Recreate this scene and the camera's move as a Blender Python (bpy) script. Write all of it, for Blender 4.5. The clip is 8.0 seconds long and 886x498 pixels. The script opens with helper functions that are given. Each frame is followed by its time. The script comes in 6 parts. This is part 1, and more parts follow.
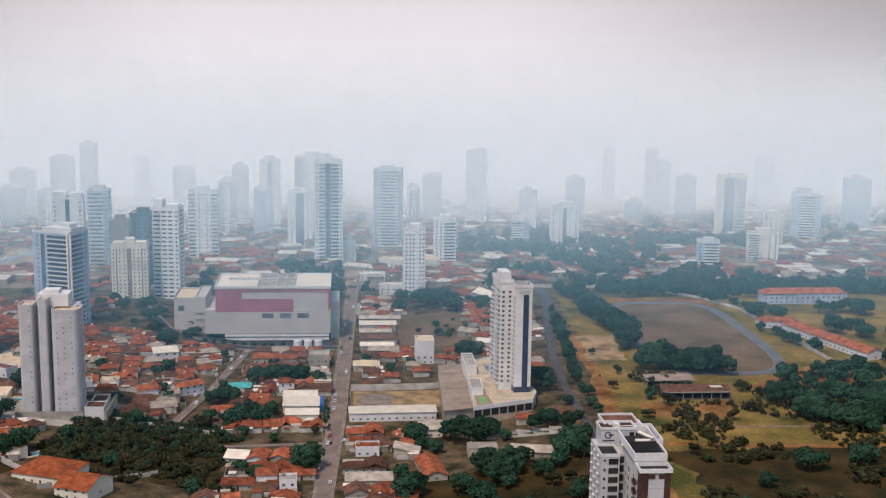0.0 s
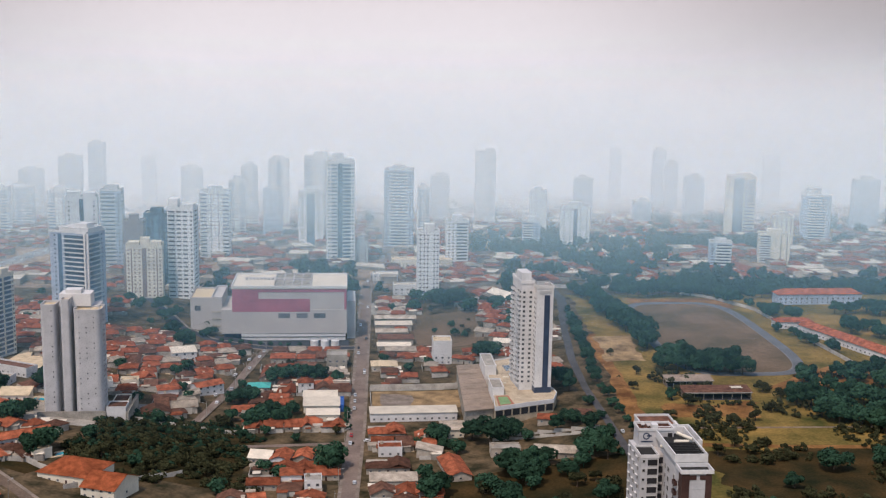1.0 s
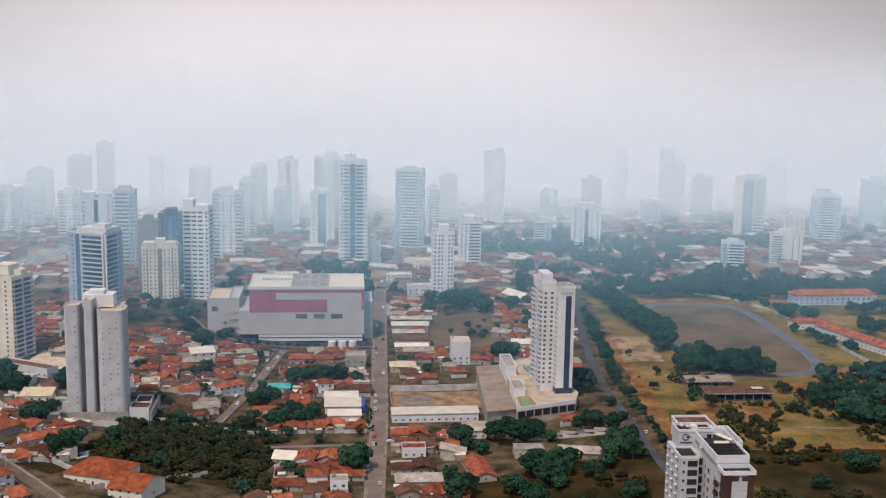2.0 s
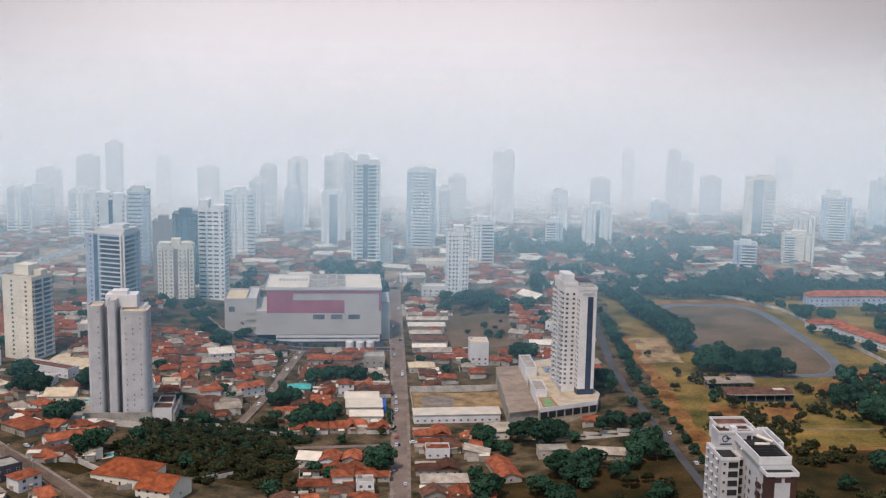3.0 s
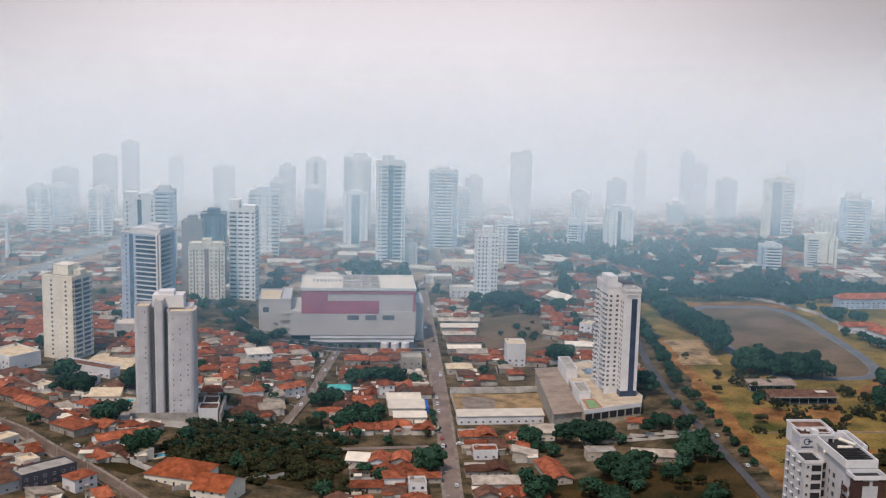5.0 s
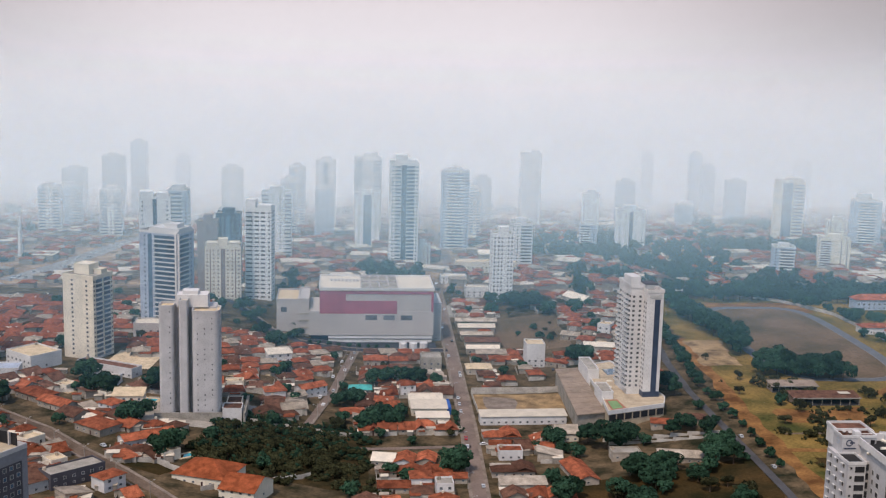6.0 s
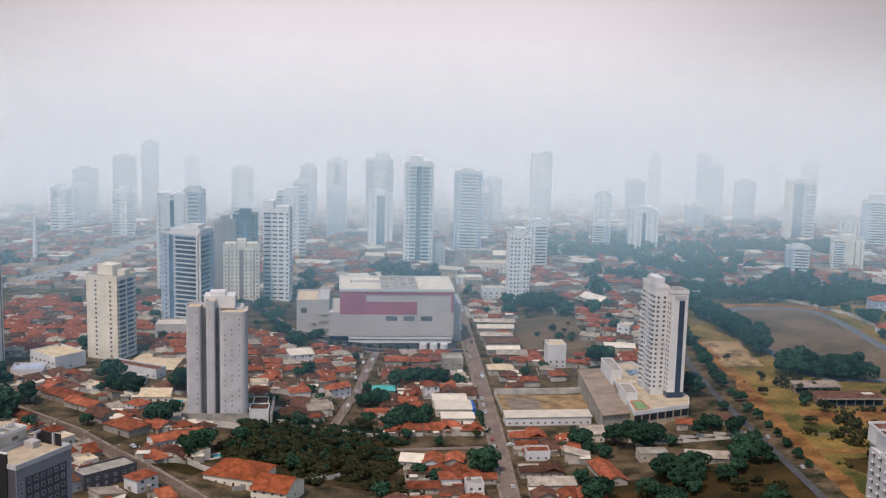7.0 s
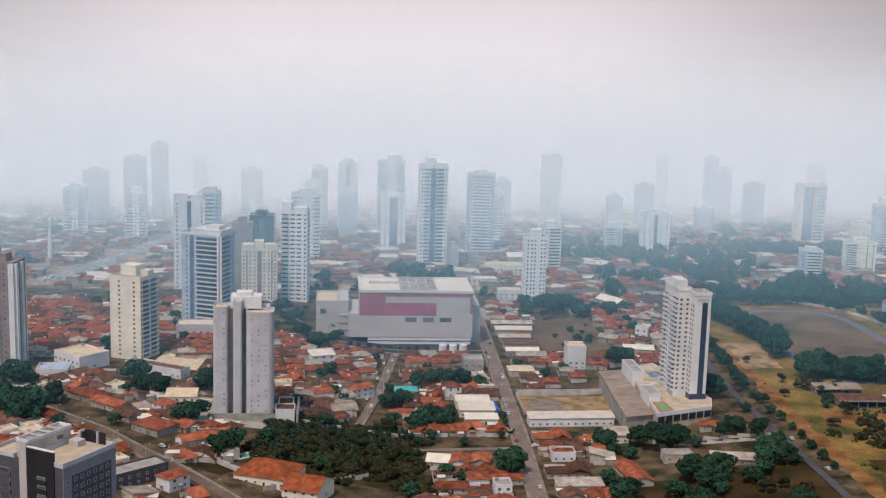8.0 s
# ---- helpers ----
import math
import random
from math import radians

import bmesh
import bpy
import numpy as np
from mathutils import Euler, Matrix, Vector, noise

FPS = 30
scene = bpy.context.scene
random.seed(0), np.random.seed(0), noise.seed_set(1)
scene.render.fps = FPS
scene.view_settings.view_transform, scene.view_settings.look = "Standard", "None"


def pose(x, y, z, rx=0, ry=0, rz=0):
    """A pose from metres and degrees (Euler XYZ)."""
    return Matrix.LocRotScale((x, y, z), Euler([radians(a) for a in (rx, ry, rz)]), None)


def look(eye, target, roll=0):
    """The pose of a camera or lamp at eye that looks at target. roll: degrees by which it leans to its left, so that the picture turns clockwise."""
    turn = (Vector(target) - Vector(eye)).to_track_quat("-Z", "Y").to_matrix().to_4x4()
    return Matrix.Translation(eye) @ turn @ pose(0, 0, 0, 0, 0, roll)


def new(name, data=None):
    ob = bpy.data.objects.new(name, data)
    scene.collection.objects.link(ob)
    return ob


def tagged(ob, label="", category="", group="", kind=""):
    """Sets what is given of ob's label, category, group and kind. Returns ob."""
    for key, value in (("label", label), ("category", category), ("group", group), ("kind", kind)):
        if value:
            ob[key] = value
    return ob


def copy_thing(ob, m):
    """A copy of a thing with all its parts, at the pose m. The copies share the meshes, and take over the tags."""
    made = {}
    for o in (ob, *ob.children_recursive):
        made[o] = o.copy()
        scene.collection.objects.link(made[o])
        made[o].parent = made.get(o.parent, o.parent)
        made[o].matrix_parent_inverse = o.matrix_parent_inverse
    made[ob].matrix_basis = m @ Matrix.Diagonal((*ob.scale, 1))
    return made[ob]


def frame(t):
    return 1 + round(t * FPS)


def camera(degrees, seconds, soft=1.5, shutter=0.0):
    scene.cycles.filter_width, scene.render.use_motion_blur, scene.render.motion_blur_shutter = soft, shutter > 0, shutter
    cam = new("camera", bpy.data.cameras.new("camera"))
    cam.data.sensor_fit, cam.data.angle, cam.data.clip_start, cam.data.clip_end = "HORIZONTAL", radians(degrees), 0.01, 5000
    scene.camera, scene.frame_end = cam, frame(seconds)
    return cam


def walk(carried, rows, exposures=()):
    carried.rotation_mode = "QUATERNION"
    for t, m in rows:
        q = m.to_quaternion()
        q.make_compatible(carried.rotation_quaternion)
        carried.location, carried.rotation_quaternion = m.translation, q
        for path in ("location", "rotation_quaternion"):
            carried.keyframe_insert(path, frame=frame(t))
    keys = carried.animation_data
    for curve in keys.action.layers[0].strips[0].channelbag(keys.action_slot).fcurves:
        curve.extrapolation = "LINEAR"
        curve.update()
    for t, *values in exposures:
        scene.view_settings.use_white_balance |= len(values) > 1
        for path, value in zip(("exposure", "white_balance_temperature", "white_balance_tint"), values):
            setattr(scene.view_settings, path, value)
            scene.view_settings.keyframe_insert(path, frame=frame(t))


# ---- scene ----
cam = camera(40.0, 8.0, soft=1.25)
PATH = [
    (0, (-2.842, -0.153, 210.301), (-2.683, 1.811, 209.955), 0.8),
    (0.5, (-9.017, 0.283, 210.381), (-8.857, 2.246, 210.036), 0.9),
    (1, (-15.155, 0.599, 210.429), (-14.994, 2.562, 210.083), 0.9),
    (1.5, (-21.311, 1.002, 210.557), (-21.149, 2.965, 210.211), 0.9),
    (3, (-40.217, 2.503, 210.601), (-40.053, 4.466, 210.256), 1.0),
    (3.5, (-46.697, 3.01, 210.544), (-46.531, 4.973, 210.199), 1.1),
    (4, (-53.442, 3.486, 210.467), (-53.275, 5.449, 210.122), 1.2),
    (4.5, (-60.179, 3.958, 210.543), (-60.01, 5.921, 210.199), 1.2),
    (6, (-80.401, 6.279, 210.268), (-80.228, 8.241, 209.924), 1.4),
    (6.5, (-87.344, 6.469, 210.255), (-87.171, 8.432, 209.912), 1.4),
    (7, (-94.639, 6.317, 210.305), (-94.465, 8.28, 209.962), 1.4),
    (7.5, (-101.791, 5.505, 210.353), (-101.617, 7.468, 210.012), 1.5),
    (8, (-109.085, 4.402, 210.328), (-108.909, 6.365, 209.988), 1.6),
]
walk(cam, [(t, look(eye, target, roll)) for t, eye, target, roll in PATH], [(0, 0.11, 6620, 17.0), (8, 0.08, 6620, 17.0)])

# ---- light ----
SUN_ELEVATION, SUN_AZIMUTH = 59.0, -145.0  # degrees; azimuth from +y towards +x
world = bpy.data.worlds.new("hazy_sky")
scene.world = world
world.use_nodes = True
wn = world.node_tree.nodes
sky = wn.new("ShaderNodeTexSky")
sky.sky_type = "NISHITA"
sky.sun_disc = False
sky.sun_elevation, sky.sun_rotation = radians(SUN_ELEVATION), radians(SUN_AZIMUTH)
sky.air_density, sky.dust_density, sky.altitude = 1.6, 1.4, 200.0
world.node_tree.links.new(sky.outputs[0], wn["Background"].inputs["Color"])
wn["Background"].inputs["Strength"].default_value = 0.13
scene.cycles.transparent_max_bounces = 32
sun = new("sun", bpy.data.lights.new("sun", "SUN"))
sun.data.energy, sun.data.angle, sun.data.color = 2.5, radians(3.0), (1.0, 0.87, 0.71)
az, el = radians(SUN_AZIMUTH), radians(SUN_ELEVATION)
sun.matrix_world = look((0, 0, 0), (-math.sin(az) * math.cos(el), -math.cos(az) * math.cos(el), -math.sin(el)))
sun.location = (0, 0, 600)

# ---- materials ----


def mat(name, colour, rough=0.8, var=0.25, size=6.0, fine=0.6, tint=0.0, bump=0.15, metal=0.0, second=None, spec=0.3):
    """A surface with stains about size metres wide, grain about fine metres wide and a tint that differs from piece to piece."""
    m = bpy.data.materials.new(name)
    m.use_nodes = True
    n, link = m.node_tree.nodes, m.node_tree.links.new
    b = n["Principled BSDF"]
    b.inputs["Roughness"].default_value, b.inputs["Metallic"].default_value = rough, metal
    b.inputs["Specular IOR Level"].default_value = spec if rough < 0.84 else 0.06
    place = n.new("ShaderNodeNewGeometry")
    big, small = n.new("ShaderNodeTexNoise"), n.new("ShaderNodeTexNoise")
    big.inputs["Scale"].default_value, big.inputs["Detail"].default_value = 1.0 / size, 5.0
    small.inputs["Scale"].default_value, small.inputs["Detail"].default_value = 1.0 / fine, 3.0
    for tex in (big, small):
        link(place.outputs["Position"], tex.inputs["Vector"])
    ramp = n.new("ShaderNodeValToRGB")
    dark = [c * (1 - var) for c in colour]
    light = second or [min(1.0, c * (1 + var)) for c in colour]
    ramp.color_ramp.elements[0].position, ramp.color_ramp.elements[1].position = 0.32, 0.68
    ramp.color_ramp.elements[0].color, ramp.color_ramp.elements[1].color = (*dark, 1), (*light, 1)
    link(big.outputs["Fac"], ramp.inputs["Fac"])
    value = n.new("ShaderNodeMapRange")
    value.inputs["From Min"].default_value, value.inputs["From Max"].default_value = 0.3, 0.7
    value.inputs["To Min"].default_value, value.inputs["To Max"].default_value = 1 - var * 0.7, 1 + var * 0.5
    link(small.outputs["Fac"], value.inputs["Value"])
    info = n.new("ShaderNodeObjectInfo")
    shift = n.new("ShaderNodeMapRange")
    shift.inputs["To Min"].default_value, shift.inputs["To Max"].default_value = 1 - tint, 1 + tint * 0.6
    link(info.outputs["Random"], shift.inputs["Value"])
    times = n.new("ShaderNodeMath")
    times.operation = "MULTIPLY"
    link(value.outputs[0], times.inputs[0])
    link(shift.outputs[0], times.inputs[1])
    hsv = n.new("ShaderNodeHueSaturation")
    link(ramp.outputs["Color"], hsv.inputs["Color"])
    link(times.outputs[0], hsv.inputs["Value"])
    link(hsv.outputs["Color"], b.inputs["Base Color"])
    if bump:
        bp = n.new("ShaderNodeBump")
        bp.inputs["Strength"].default_value, bp.inputs["Distance"].default_value = bump, fine * 0.3
        link(small.outputs["Fac"], bp.inputs["Height"])
        link(bp.outputs["Normal"], b.inputs["Normal"])
    return m


WHITE = mat("white_render", (0.60, 0.585, 0.58), 0.8, 0.10, 9, 1.2, bump=0.05)
TOWER_WHITE = mat("bright_white_render", (0.70, 0.685, 0.68), 0.8, 0.08, 12, 1.5, bump=0.05)
WING = mat("pale_grey_textured_render", (0.46, 0.45, 0.46), 0.85, 0.10, 6, 0.8, bump=0.15)
CREAM = mat("cream_render", (0.66, 0.60, 0.50), 0.8, 0.12, 9, 1.2, bump=0.05)
GREY = mat("grey_render", (0.42, 0.42, 0.42), 0.8, 0.12, 9, 1.2, bump=0.05)
DARK_GREY = mat("dark_grey_render", (0.072, 0.07, 0.085), 0.8, 0.15, 7, 1.0, bump=0.05)
CLADDING = mat("blue_grey_cladding", (0.20, 0.205, 0.235), 0.7, 0.12, 6, 1.0, bump=0.05)
LIGHT_GREY = mat("pale_grey_panel", (0.43, 0.40, 0.385), 0.7, 0.08, 12, 2.0, bump=0.03)
HOUSE_WALL = mat("house_wall_paint", (0.36, 0.315, 0.265), 0.85, 0.22, 5, 0.8, tint=0.35, bump=0.08)
MAROON = mat("maroon_cladding", (0.33, 0.105, 0.15), 0.6, 0.14, 10, 2.0, bump=0.04)
TAUPE = mat("dull_brown_render", (0.24, 0.19, 0.18), 0.8, 0.15, 6, 0.8)
BROWN = mat("dark_brown_tile", (0.055, 0.027, 0.023), 0.55, 0.2, 4, 0.5)
BLACK = mat("black_cladding_and_openings", (0.02, 0.02, 0.024), 0.45, 0.2, 5, 0.6)
DARK_BLUE = mat("navy_tile_and_shade", (0.035, 0.05, 0.09), 0.4, 0.2, 6, 0.6)
SLATE = mat("slate_grey_render", (0.36, 0.41, 0.50), 0.7, 0.15, 7, 0.8)
GLASS = mat("dark_window_glass", (0.10, 0.112, 0.13), 0.15, 0.3, 5, 1.0, tint=0.5, bump=0.0, spec=0.6)
BLUE_GLASS = mat("blue_window_glass", (0.085, 0.135, 0.20), 0.2, 0.25, 6, 1.0, tint=0.3, bump=0.0, spec=0.6)
BROWN_ROOF = mat("dusty_brown_roof_sheet", (0.27, 0.21, 0.165), 0.85, 0.2, 7, 0.8, bump=0.3)
DIRT_ROAD = mat("dusty_brown_road", (0.13, 0.095, 0.072), 0.95, 0.3, 10, 1.0)
STUCCO = mat("stained_wall_plaster", (0.44, 0.41, 0.37), 0.9, 0.25, 5, 0.6)
CONCRETE = mat("weathered_concrete", (0.31, 0.285, 0.25), 0.9, 0.25, 6, 0.7)
SAND_PAVING = mat("sandy_terrace_paving", (0.44, 0.36, 0.26), 0.9, 0.2, 5, 0.6)
SCREED = mat("sandy_roof_screed", (0.55, 0.44, 0.30), 0.9, 0.18, 4, 0.6)
TERRACOTTA = mat("terracotta_roof_tile", (0.27, 0.082, 0.042), 0.85, 0.45, 3.0, 0.5, tint=0.45, bump=0.5)
ORANGE_TILE = mat("bright_orange_roof_tile", (0.25, 0.068, 0.028), 0.85, 0.35, 3.0, 0.5, bump=0.5)
OLD_TILE = mat("weathered_brown_roof_tile", (0.13, 0.065, 0.045), 0.9, 0.4, 3.0, 0.5, tint=0.4, bump=0.5)
FIBRE = mat("fibre_cement_roof", (0.36, 0.305, 0.245), 0.85, 0.3, 4.0, 0.6, tint=0.35, bump=0.4)
METAL_ROOF = mat("pale_metal_roof", (0.62, 0.545, 0.44), 0.5, 0.12, 6.0, 0.8, tint=0.2, bump=0.2)
TEAL = mat("turquoise_paint", (0.06, 0.36, 0.33), 0.7, 0.15, 3, 0.5)
BLUE_PAINT = mat("blue_paint", (0.03, 0.12, 0.42), 0.6, 0.15, 3, 0.5)
POOL = mat("pool_water", (0.04, 0.40, 0.52), 0.08, 0.12, 3, 0.6, bump=0.05, spec=0.5)
ASPHALT = mat("worn_asphalt", (0.19, 0.145, 0.122), 0.92, 0.22, 14, 1.0)
PALE_ASPHALT = mat("pale_dusty_asphalt", (0.26, 0.25, 0.245), 0.9, 0.15, 20, 2.0)
# asphalt with shade in its colour, nearly black
SHADE_ASPHALT = mat("asphalt_with_shade", (0.045, 0.05, 0.062), 0.9, 0.2, 12, 1.0)
GREY_ASPHALT = mat("grey_park_road_asphalt", (0.075, 0.074, 0.078), 0.9, 0.2, 12, 1.0)
PAVING = mat("dusty_pavement", (0.21, 0.17, 0.14), 0.92, 0.28, 6, 0.8)
DIRT = mat("red_brown_dirt", (0.15, 0.066, 0.024), 0.95, 0.35, 14, 1.5, second=(0.31, 0.155, 0.055), bump=0.3)
SOIL = mat("bare_ground_and_dry_grass", (0.030, 0.034, 0.018), 0.95, 0.4, 11, 1.6, second=(0.15, 0.105, 0.062), bump=0.3)
DRY_GRASS = mat("dry_yellow_grass", (0.088, 0.095, 0.026), 0.95, 0.4, 22, 1.6, second=(0.27, 0.17, 0.052), bump=0.3)
# olive and brown grass, its colour darkened in part for lens vignetting
GRASS = mat("patchy_green_grass_dimmed", (0.018, 0.024, 0.010), 0.95, 0.4, 17, 1.2, second=(0.066, 0.040, 0.015), bump=0.3)
SAND = mat("pale_sand_and_gravel", (0.19, 0.13, 0.075), 0.95, 0.3, 9, 1.0, second=(0.40, 0.27, 0.14), bump=0.3)
SCRUB = mat("dark_scrub_ground", (0.018, 0.022, 0.010), 0.95, 0.4, 9, 1.0, second=(0.062, 0.042, 0.018), bump=0.3)
FRAME = mat("grey_window_frame", (0.40, 0.39, 0.38), 0.6, 0.1, 4, 0.5, bump=0.0)
FIELD = mat("worn_playing_field", (0.115, 0.09, 0.055), 0.95, 0.25, 30, 2.5, second=(0.17, 0.115, 0.075), bump=0.2)
TRACK = mat("grey_running_track", (0.125, 0.13, 0.14), 0.9, 0.15, 14, 1.2)
CITY = mat("distant_city_ground", (0.19, 0.135, 0.095), 0.95, 0.45, 24, 3.0, second=(0.42, 0.30, 0.21), bump=0.2)
LEAF = mat("dark_green_leaves", (0.025, 0.060, 0.036), 0.9, 0.28, 3.0, 0.5, tint=0.4, bump=0.0)
LEAF_DRY = mat("dull_olive_leaves", (0.036, 0.038, 0.018), 0.9, 0.4, 4.0, 0.6, tint=0.4, bump=0.0)
BARK = mat("tree_bark", (0.10, 0.07, 0.05), 0.95, 0.3, 1.0, 0.2)
RUBBER = mat("black_rubber", (0.02, 0.02, 0.02), 0.8, 0.2, 1, 0.1)
CAR_PAINT = [mat("car_paint_" + c, v, 0.25, 0.05, 2, 0.5, bump=0.0, spec=0.5) for c, v in
             (("white", (0.75, 0.75, 0.75)), ("silver", (0.45, 0.46, 0.47)), ("dark", (0.03, 0.03, 0.035)), ("red", (0.35, 0.03, 0.03)))]

# ---- building blocks ----


def smooth(u):
    u = min(1.0, max(0.0, u))
    return u * u * (3 - 2 * u)


def height(x, y):
    """The lie of the land: a shallow valley along the main street, falling away into the distance."""
    u = max(0.0, min(y, 2300.0) - 1040)
    fall = 0.074 * (u * u / 480 if u < 240 else u - 120)
    return (13 * smooth((-x - 55) / 140) + 13 * smooth((x - 35) / 120)) * (1 - smooth((y - 880) / 160)) - fall


class Geo:
    """Collects boxes and faces into one mesh."""

    def __init__(self):
        self.v, self.f = [], []

    def face(self, *points):
        k = len(self.v)
        self.v.extend(points)
        self.f.append(tuple(range(k, k + len(points))))
        return self

    def box(self, x0, x1, y0, y1, z0, z1):
        k = len(self.v)
        self.v += [(x0, y0, z0), (x1, y0, z0), (x1, y1, z0), (x0, y1, z0), (x0, y0, z1), (x1, y0, z1), (x1, y1, z1), (x0, y1, z1)]
        self.f += [tuple(k + i for i in q) for q in ((3, 2, 1, 0), (4, 5, 6, 7), (0, 1, 5, 4), (1, 2, 6, 5), (2, 3, 7, 6), (3, 0, 4, 7))]
        return self

    def prism(self, outline, z0, z1):
        """An upright prism on an anticlockwise outline."""
        k, n = len(self.v), len(outline)
        self.v += [(x, y, z0) for x, y in outline] + [(x, y, z1) for x, y in outline]
        self.f += [tuple(k + n - 1 - i for i in range(n)), tuple(k + n + i for i in range(n))]
        self.f += [(k + i, k + (i + 1) % n, k + n + (i + 1) % n, k + n + i) for i in range(n)]
        return self

    def tube(self, p, q, r0, r1, n=7):
        p, q = Vector(p), Vector(q)
        a = (q - p).orthogonal().normalized()
        b = (q - p).cross(a).normalized()
        k = len(self.v)
        for c, r in ((p, r0), (q, r1)):
            self.v += [tuple(c + (a * math.cos(6.2832 * i / n) + b * math.sin(6.2832 * i / n)) * r) for i in range(n)]
        self.f += [(k + i, k + (i + 1) % n, k + n + (i + 1) % n, k + n + i) for i in range(n)]
        self.f += [tuple(k + n - 1 - i for i in range(n)), tuple(k + n + i for i in range(n))]
        return self

    def ring(self, x0, x1, y0, y1, z0, z1, t):
        """A parapet round a rectangle, in one piece."""
        k = len(self.v)
        for zz in (z0, z1):
            for s in (0, t):
                self.v += [(x0 + s, y0 + s, zz), (x1 - s, y0 + s, zz), (x1 - s, y1 - s, zz), (x0 + s, y1 - s, zz)]
        for i in range(4):
            j = (i + 1) % 4
            self.f += [tuple(k + q for q in f) for f in ((i, j, 8 + j, 8 + i), (5 + i if i < 3 else 4, 4 + i, 12 + i, 12 + j), (8 + i, 8 + j, 12 + j, 12 + i), (4 + i, 4 + j, j, i))]
        return self

    def tub(self, x0, x1, y0, y1, z0, z1, t, floor):
        """A box with a sunken top, in one piece."""
        k = len(self.v)
        self.v += [(x0, y0, z0), (x1, y0, z0), (x1, y1, z0), (x0, y1, z0), (x0, y0, z1), (x1, y0, z1), (x1, y1, z1), (x0, y1, z1)]
        for zz in (z1, floor):
            self.v += [(x0 + t, y0 + t, zz), (x1 - t, y0 + t, zz), (x1 - t, y1 - t, zz), (x0 + t, y1 - t, zz)]
        self.f += [(k + 3, k + 2, k + 1, k), (k + 12, k + 13, k + 14, k + 15)]
        for i in range(4):
            j = (i + 1) % 4
            self.f += [tuple(k + q for q in f) for f in ((i, j, 4 + j, 4 + i), (4 + i, 4 + j, 8 + j, 8 + i), (8 + i, 8 + j, 12 + j, 12 + i))]
        return self

    def mesh(self, name, material):
        me = bpy.data.meshes.new(name)
        me.from_pydata(self.v, [], self.f)
        me.materials.append(material)
        me.update()
        return me


def part(name, geo, material, parent, label="", m=None):
    ob = new(name, geo.mesh(name, material) if isinstance(geo, Geo) else geo)
    ob.parent = parent
    if m is not None:
        ob.matrix_local = m
    return tagged(ob, label)


def thing(name, x, y, yaw=0.0, label="", category="", group="", z=None, kind=""):
    ob = new(name)
    ob.matrix_world = pose(x, y, height(x, y) if z is None else z, 0, 0, yaw)
    return tagged(ob, label, category, group, kind)


def lone(name, geo, material, x=0, y=0, z=0, yaw=0, label="", category="", group="", kind=""):
    ob = new(name, geo.mesh(name, material))
    ob.matrix_world = pose(x, y, z, 0, 0, yaw)
    return tagged(ob, label, category, group, kind)


def patch(name, a, b, c, d, material, dz, label, category="ground", step=6.0, wobble=0.0):
    """A sheet draped on the land between four corners, anticlockwise."""
    g = Geo()
    la, lb = math.dist(a, b), math.dist(b, c)
    n, m = max(2, int(la / step)), max(2, int(lb / step))
    for j in range(m + 1):
        for i in range(n + 1):
            u, v = i / n, j / m
            x = (a[0] * (1 - u) + b[0] * u) * (1 - v) + (d[0] * (1 - u) + c[0] * u) * v
            y = (a[1] * (1 - u) + b[1] * u) * (1 - v) + (d[1] * (1 - u) + c[1] * u) * v
            if wobble and (i in (0, n) or j in (0, m)):
                x += wobble * noise.noise((x * 0.06, y * 0.06, 3.1))
                y += wobble * noise.noise((x * 0.06, y * 0.06, 9.7))
            g.v.append((x, y, height(x, y) + dz))
    for j in range(m):
        for i in range(n):
            k = j * (n + 1) + i
            g.f.append((k, k + 1, k + n + 2, k + n + 1))
    return lone(name, g, material, label=label, category=category, kind="structure")


def ribbon(points, width, dz, off=0.0, step=8.0):
    """A strip along a line of points, draped on the land; off: sideways from the line."""
    line = []
    for (x0, y0), (x1, y1) in zip(points, points[1:]):
        n = max(1, int(math.dist((x0, y0), (x1, y1)) / step))
        line += [(x0 + (x1 - x0) * i / n, y0 + (y1 - y0) * i / n) for i in range(n)]
    line.append(points[-1])
    g = Geo()
    for i, (x, y) in enumerate(line):
        p, q = line[max(0, i - 1)], line[min(len(line) - 1, i + 1)]
        d = math.dist(p, q)
        nx, ny = (q[1] - p[1]) / d, -(q[0] - p[0]) / d
        for s in (off - width / 2, off + width / 2):
            g.v.append((x + nx * s, y + ny * s, height(x, y) + dz))
    g.f = [(2 * i, 2 * i + 1, 2 * i + 3, 2 * i + 2) for i in range(len(line) - 1)]
    return g, line


def thick(g, depth):
    """Gives a strip of quads from ribbon() its kerb sides."""
    n = len(g.v)
    g.v += [(x, y, z - depth) for x, y, z in g.v]
    for i in range(0, n - 2, 2):
        g.f += [(i + 2, i, i + n, i + n + 2), (i + 1, i + 3, i + n + 3, i + n + 1)]
    return g


def street(name, points, width, label, walks=True):
    # FRONT takes the asphalt that has the shopping centre's shadow painted in
    lone(name, ribbon(points, width, 0.10)[0], DIRT_ROAD if points is LEFT else PALE_ASPHALT if points is AVENUE else SHADE_ASPHALT if points is FRONT else GREY_ASPHALT if points is RIGHT else ASPHALT, label=label, category="road", kind="structure")
    if walks:
        for s in (-1, 1):
            lone("pavement", thick(ribbon(points, 1.7, 0.25, s * (width / 2 + 0.85))[0], 0.25), PAVING,
                 label="dusty pavement with a low kerb beside the street", category="pavement", kind="structure")


